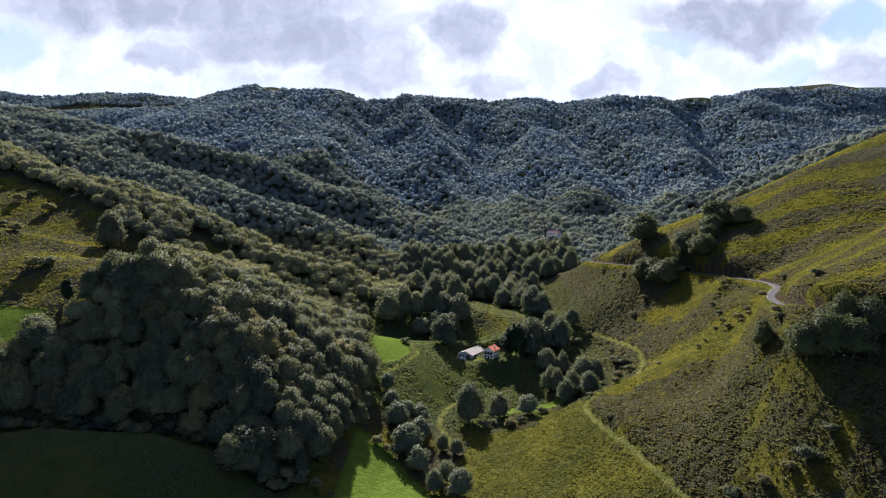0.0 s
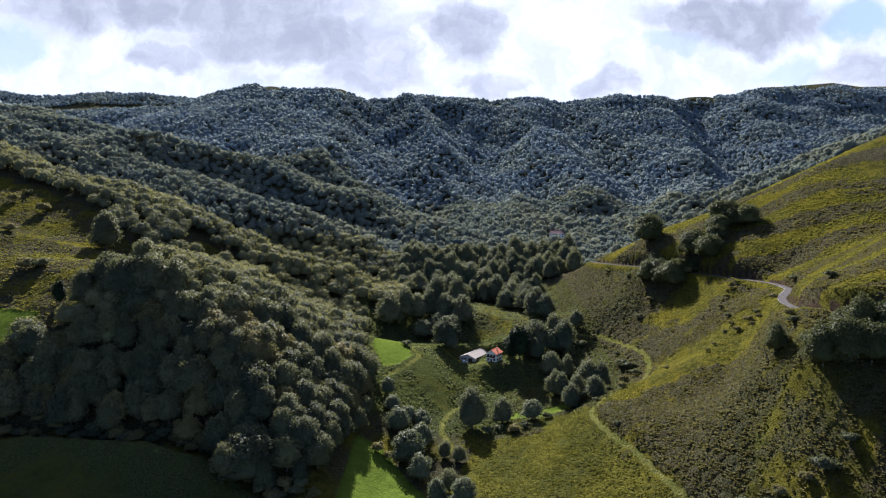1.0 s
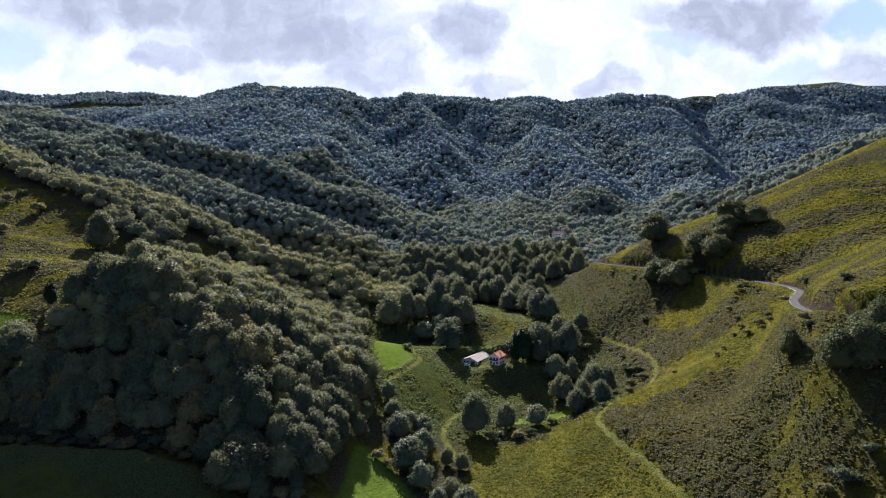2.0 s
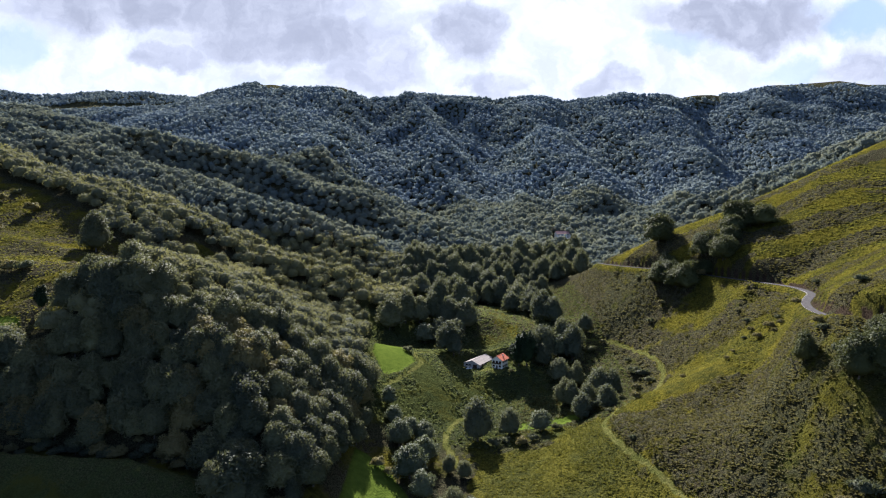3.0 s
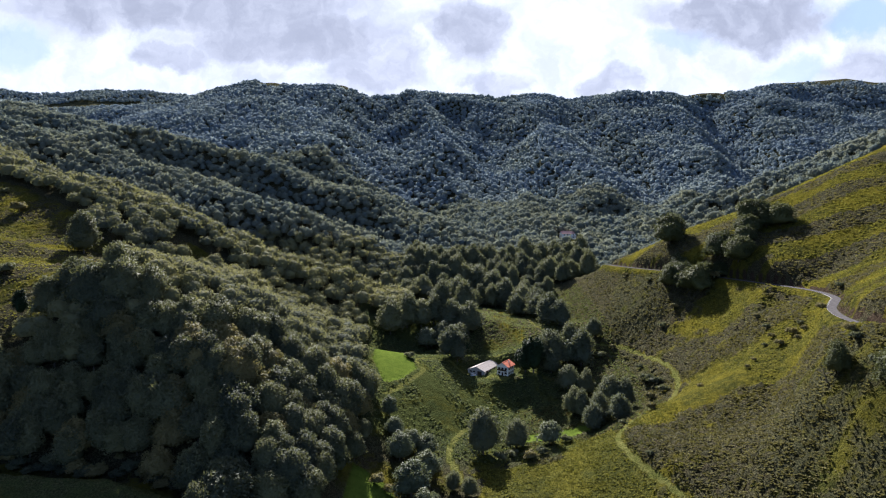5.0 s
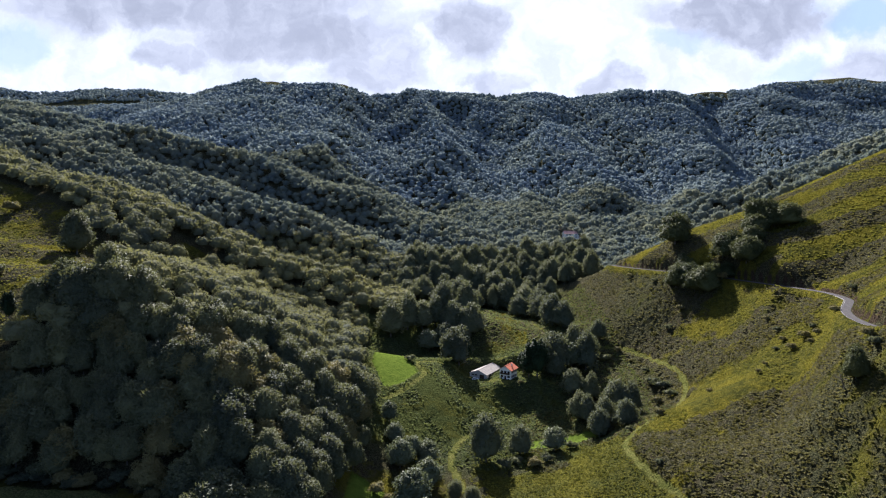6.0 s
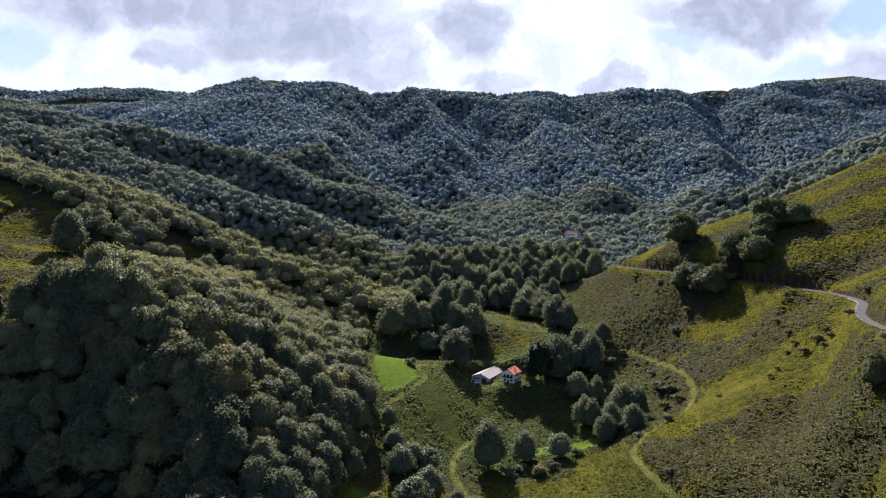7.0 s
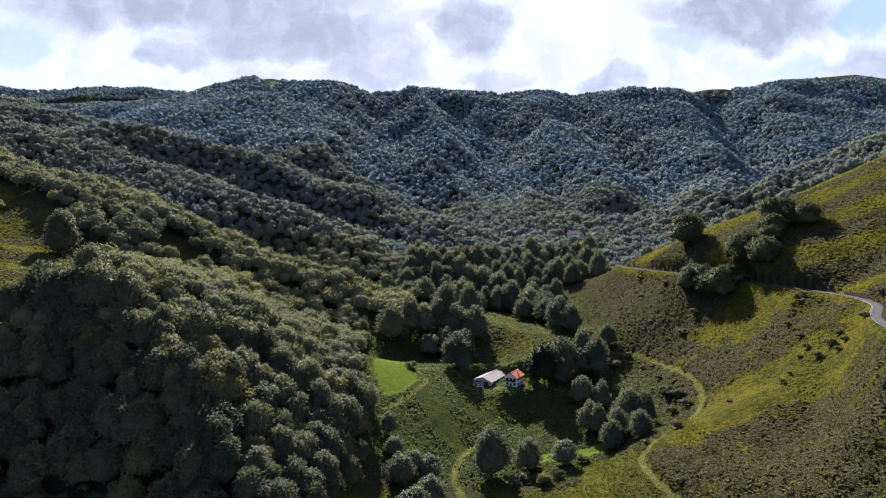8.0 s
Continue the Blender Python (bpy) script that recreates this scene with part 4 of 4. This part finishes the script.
for y in (1.8, 4.5, 7.2):
    for z in (1.0, 3.9):
        window(house, 4.0, y, z, 0.9, 1.3, (1, 0))
chimney = part("chimney", box(1.2, 5.6, 6.6, 1.9, 6.3, 9.2, 0.04), LIMEWASH, house)
part("chimney_cap", box(1.1, 5.5, 9.2, 2.0, 6.4, 9.34), RED_TILE, chimney)

far_house = building("farmhouse", "distant white farmhouse with a faded red roof among trees", 140, 846, float(land(np.array([148.0]), np.array([850.0]))[0]), -78, 9.0, 19, 6.0, 8.8, FADED_TILE)
for y in (3, 7, 11, 15):
    for z in (1.0, 3.8):
        window(far_house, 4.5, y, z, 1.0, 1.3, (1, 0))
far_barn = building("outbuilding", "small white outbuilding with a red roof", 160, 838, float(land(np.array([160.0]), np.array([840.0]))[0]), -70, 6.0, 9, 3.2, 5.0, FADED_TILE)
part("door", box(3.0, 3.0, 0, 3.08, 5.4, 2.4), DARK_WOOD, far_barn)


def car(x, y, turn, label, paint):
    z = float(land(np.array([x]), np.array([y]))[0])
    base = tagged(new("car"), label, "car")
    base.matrix_world = pose(x, y, z, 0, 0, turn)
    part("body", prism([(-2.1, 0.35), (2.1, 0.35), (2.15, 0.75), (1.95, 0.95), (1.0, 1.02), (-2.0, 1.05), (-2.1, 0.8)], -0.85, 0.85), paint, base)
    part("cabin", prism([(-1.95, 1.05), (1.0, 1.02), (0.35, 1.46), (-1.5, 1.5)], -0.76, 0.76), GLASS_DARK, base, "dark windows")
    part("roof", prism([(-1.5, 1.5), (0.35, 1.46), (0.3, 1.52), (-1.45, 1.56)], -0.74, 0.74), paint, base)
    for sx in (-1.3, 1.3):
        for sy in (-0.8, 0.8):
            bm = bmesh.new()
            bmesh.ops.create_cone(bm, cap_ends=True, segments=14, radius1=0.32, radius2=0.32, depth=0.2, matrix=pose(sx, sy, 0.32, 90))
            wheel = part("wheel", bm, RUBBER, base)
            bm = bmesh.new()
            bmesh.ops.create_cone(bm, cap_ends=True, segments=10, radius1=0.2, radius2=0.2, depth=0.22, matrix=pose(sx, sy, 0.32, 90))
            part("rim", bm, WHITE_PAINT, wheel)
    return base


car(14.5, 467.0, 10, "small white car parked before the barn", CAR_PAINT)


# the white parapet on the outer side of the road's bend
bend = ROAD[84:101]
v, f = strip(bend, 0.07, 0.0, -2.5)
n2 = len(v)
top_v = v + np.array([0, 0, 0.2])
bm = bmesh.new()
lows, highs = [bm.verts.new(p) for p in v], [bm.verts.new(p) for p in top_v]
half = n2 // 2
for i in range(half - 1):
    bm.faces.new((highs[i], highs[i + half], highs[i + half + 1], highs[i + 1]))
    bm.faces.new((lows[i], highs[i], highs[i + 1], lows[i + 1]))
    bm.faces.new((lows[i + half], lows[i + half + 1], highs[i + half + 1], highs[i + half]))
parapet = tagged(new("parapet"), "low white concrete parapet along the outer edge of the road bend", "parapet")
part("wall", bm, WHITE_PAINT, parapet)
for edge_line, off in (("edge_line", -2.0),):
    v, f = strip(ROAD[64:120], 0.05, 0.066, off)
    ob = new(edge_line, mesh_of(edge_line, v, f, WHITE_PAINT))
    ob.parent = road
# ---- bracken, tussocks and tall grass, too many to count ----
def tufts(name, box_, step, keep, tall, spread, blades, mat, label, seed, category="bracken"):
    rng = np.random.RandomState(seed)
    count = int((box_[2] - box_[0]) * (box_[3] - box_[1]) / step ** 2)
    X, Y = rng.uniform(box_[0], box_[2], count), rng.uniform(box_[1], box_[3], count)
    ok = keep(X, Y) > rng.uniform(0.1, 0.9, count)
    X, Y = X[ok], Y[ok]
    Z = land(X, Y)
    n = len(X)
    V, F = [], []
    for b in range(blades):
        a = rng.uniform(0, 6.283, n)
        h = tall * rng.uniform(0.55, 1.25, n)
        w = spread * rng.uniform(0.6, 1.2, n)
        ca, sa = np.cos(a), np.sin(a)
        base = np.stack([X, Y, Z - 0.1], 1)
        tip = base + np.stack([ca * w, sa * w, h * rng.uniform(0.35, 0.8, n)], 1)
        mid1 = base + np.stack([ca * w * 0.5 - sa * w * 0.45, sa * w * 0.5 + ca * w * 0.45, h * 0.75], 1)
        mid2 = base + np.stack([ca * w * 0.5 + sa * w * 0.45, sa * w * 0.5 - ca * w * 0.45, h * 0.75], 1)
        V.append(np.stack([base, mid2, tip, mid1], 1).reshape(-1, 3))
        k = np.arange(n) * 4 + b * n * 4
        F += [np.stack([k, k + 1, k + 2], 1), np.stack([k, k + 2, k + 3], 1)]
    return tagged(new(name, mesh_of(name, np.vstack(V), np.vstack(F), mat)), label, category, kind="stuff")


def cover_at(X, Y, channel):
    """The plan's ground cover at given places."""
    i = np.clip(np.searchsorted(gx, X), 0, nx - 1)
    j = np.clip(np.searchsorted(gy, Y), 0, ny - 1)
    return cover[j, i, channel]


def fern_here(X, Y):
    ok = (along(ROAD, X, Y)[0] > 4.0) & (along(TRACK, X, Y)[0] > 2.0)
    return cover_at(X, Y, 1) * ok * (cover_at(X, Y, 3) > 0.7) * (1 - cover_at(X, Y, 0)) * (wooded(X, Y) < 0.5)


tufts("bracken", (40, 205, 300, 430), 1.0, lambda X, Y: 1.15 * fern_here(X, Y), 0.75, 1.15, 3, FERN, "waist-high olive and brown bracken covering the slope", 101)
tufts("bracken", (60, 430, 330, 640), 2.0, lambda X, Y: 1.1 * fern_here(X, Y), 0.8, 1.5, 3, FERN, "olive bracken in belts on the steep hillside", 102)
tufts("bracken", (-60, 360, 120, 640), 1.45, lambda X, Y: fern_here(X, Y) * 1.2, 1.0, 1.1, 3, FERN_GREEN, "rough green bracken round the farm and its fields", 103)
tufts("tall_grass", (8, 205, 112, 392), 1.1, lambda X, Y: 1.1 * (1 - cover_at(X, Y, 1)) * (0.7 + 0.4 * waves(X, Y, 16, 41)) * (along(TRACK, X, Y)[0] > 1.8) * (cover_at(X, Y, 0) < 0.3), 0.7, 0.8, 3, GRASS, "rough green grass tussocks on the lower slope", 105, "grass")
tufts("tall_grass", (150, 300, 330, 600), 1.7, lambda X, Y: 1.1 * (1 - cover_at(X, Y, 1)) * (0.8 + 0.3 * waves(X, Y, 22, 42)) * (along(ROAD, X, Y)[0] > 5.0) * (wooded(X, Y) < 0.5), 0.8, 1.0, 3, GRASS, "rough yellow-green grass tussocks above the road", 106, "grass")
tufts("tall_grass", (-420, 340, -195, 560), 2.2, lambda X, Y: (0.6 + 0.4 * waves(X, Y, 18, 43)) * (wooded(X, Y) < 0.5) * (cover_at(X, Y, 0) < 0.3), 0.8, 1.0, 3, GRASS, "olive grass tussocks on the hill meadow", 107, "grass")
tufts("bracken", (-420, 340, -190, 580), 2.6, lambda X, Y: fern_here(X, Y) * 1.1, 0.65, 1.3, 3, FERN, "low rough tussocks on the hill meadow", 104)


# ---- fence by the grass track ----
fence = tagged(new("fence"), "old wooden post fence beside the grass track", "fence")
inner = bent([(84, 352, 0), (96, 378, 0), (112, 400, 0), (130, 412, 0), (144, 424, 0), (146, 450, 0), (140, 476, 0)], 6)[::2]
for x, y, _ in inner:
    z = float(land(np.array([x]), np.array([y]))[0])
    bm = bmesh.new()
    bmesh.ops.create_cone(bm, cap_ends=True, segments=7, radius1=0.10, radius2=0.07, depth=1.9, matrix=pose(x, y, z + 0.6, random.uniform(-5, 5), random.uniform(-5, 5)))
    part("post", bm, BARK, fence)

# ---- a bare, leaning tree on the slope ----
dead = tagged(new("dead_tree"), "bare leaning tree with a pale trunk on the slope", "tree")
dead.matrix_world = pose(150, 300, float(land(np.array([150.0]), np.array([300.0]))[0]), 8, -24, 0)
for part_name, me in (("trunk", trunk_mesh("trunk", np.random.RandomState(5), 9, 0.28, 7, 3.0)),):
    ob = new(part_name, me)
    ob.parent = dead
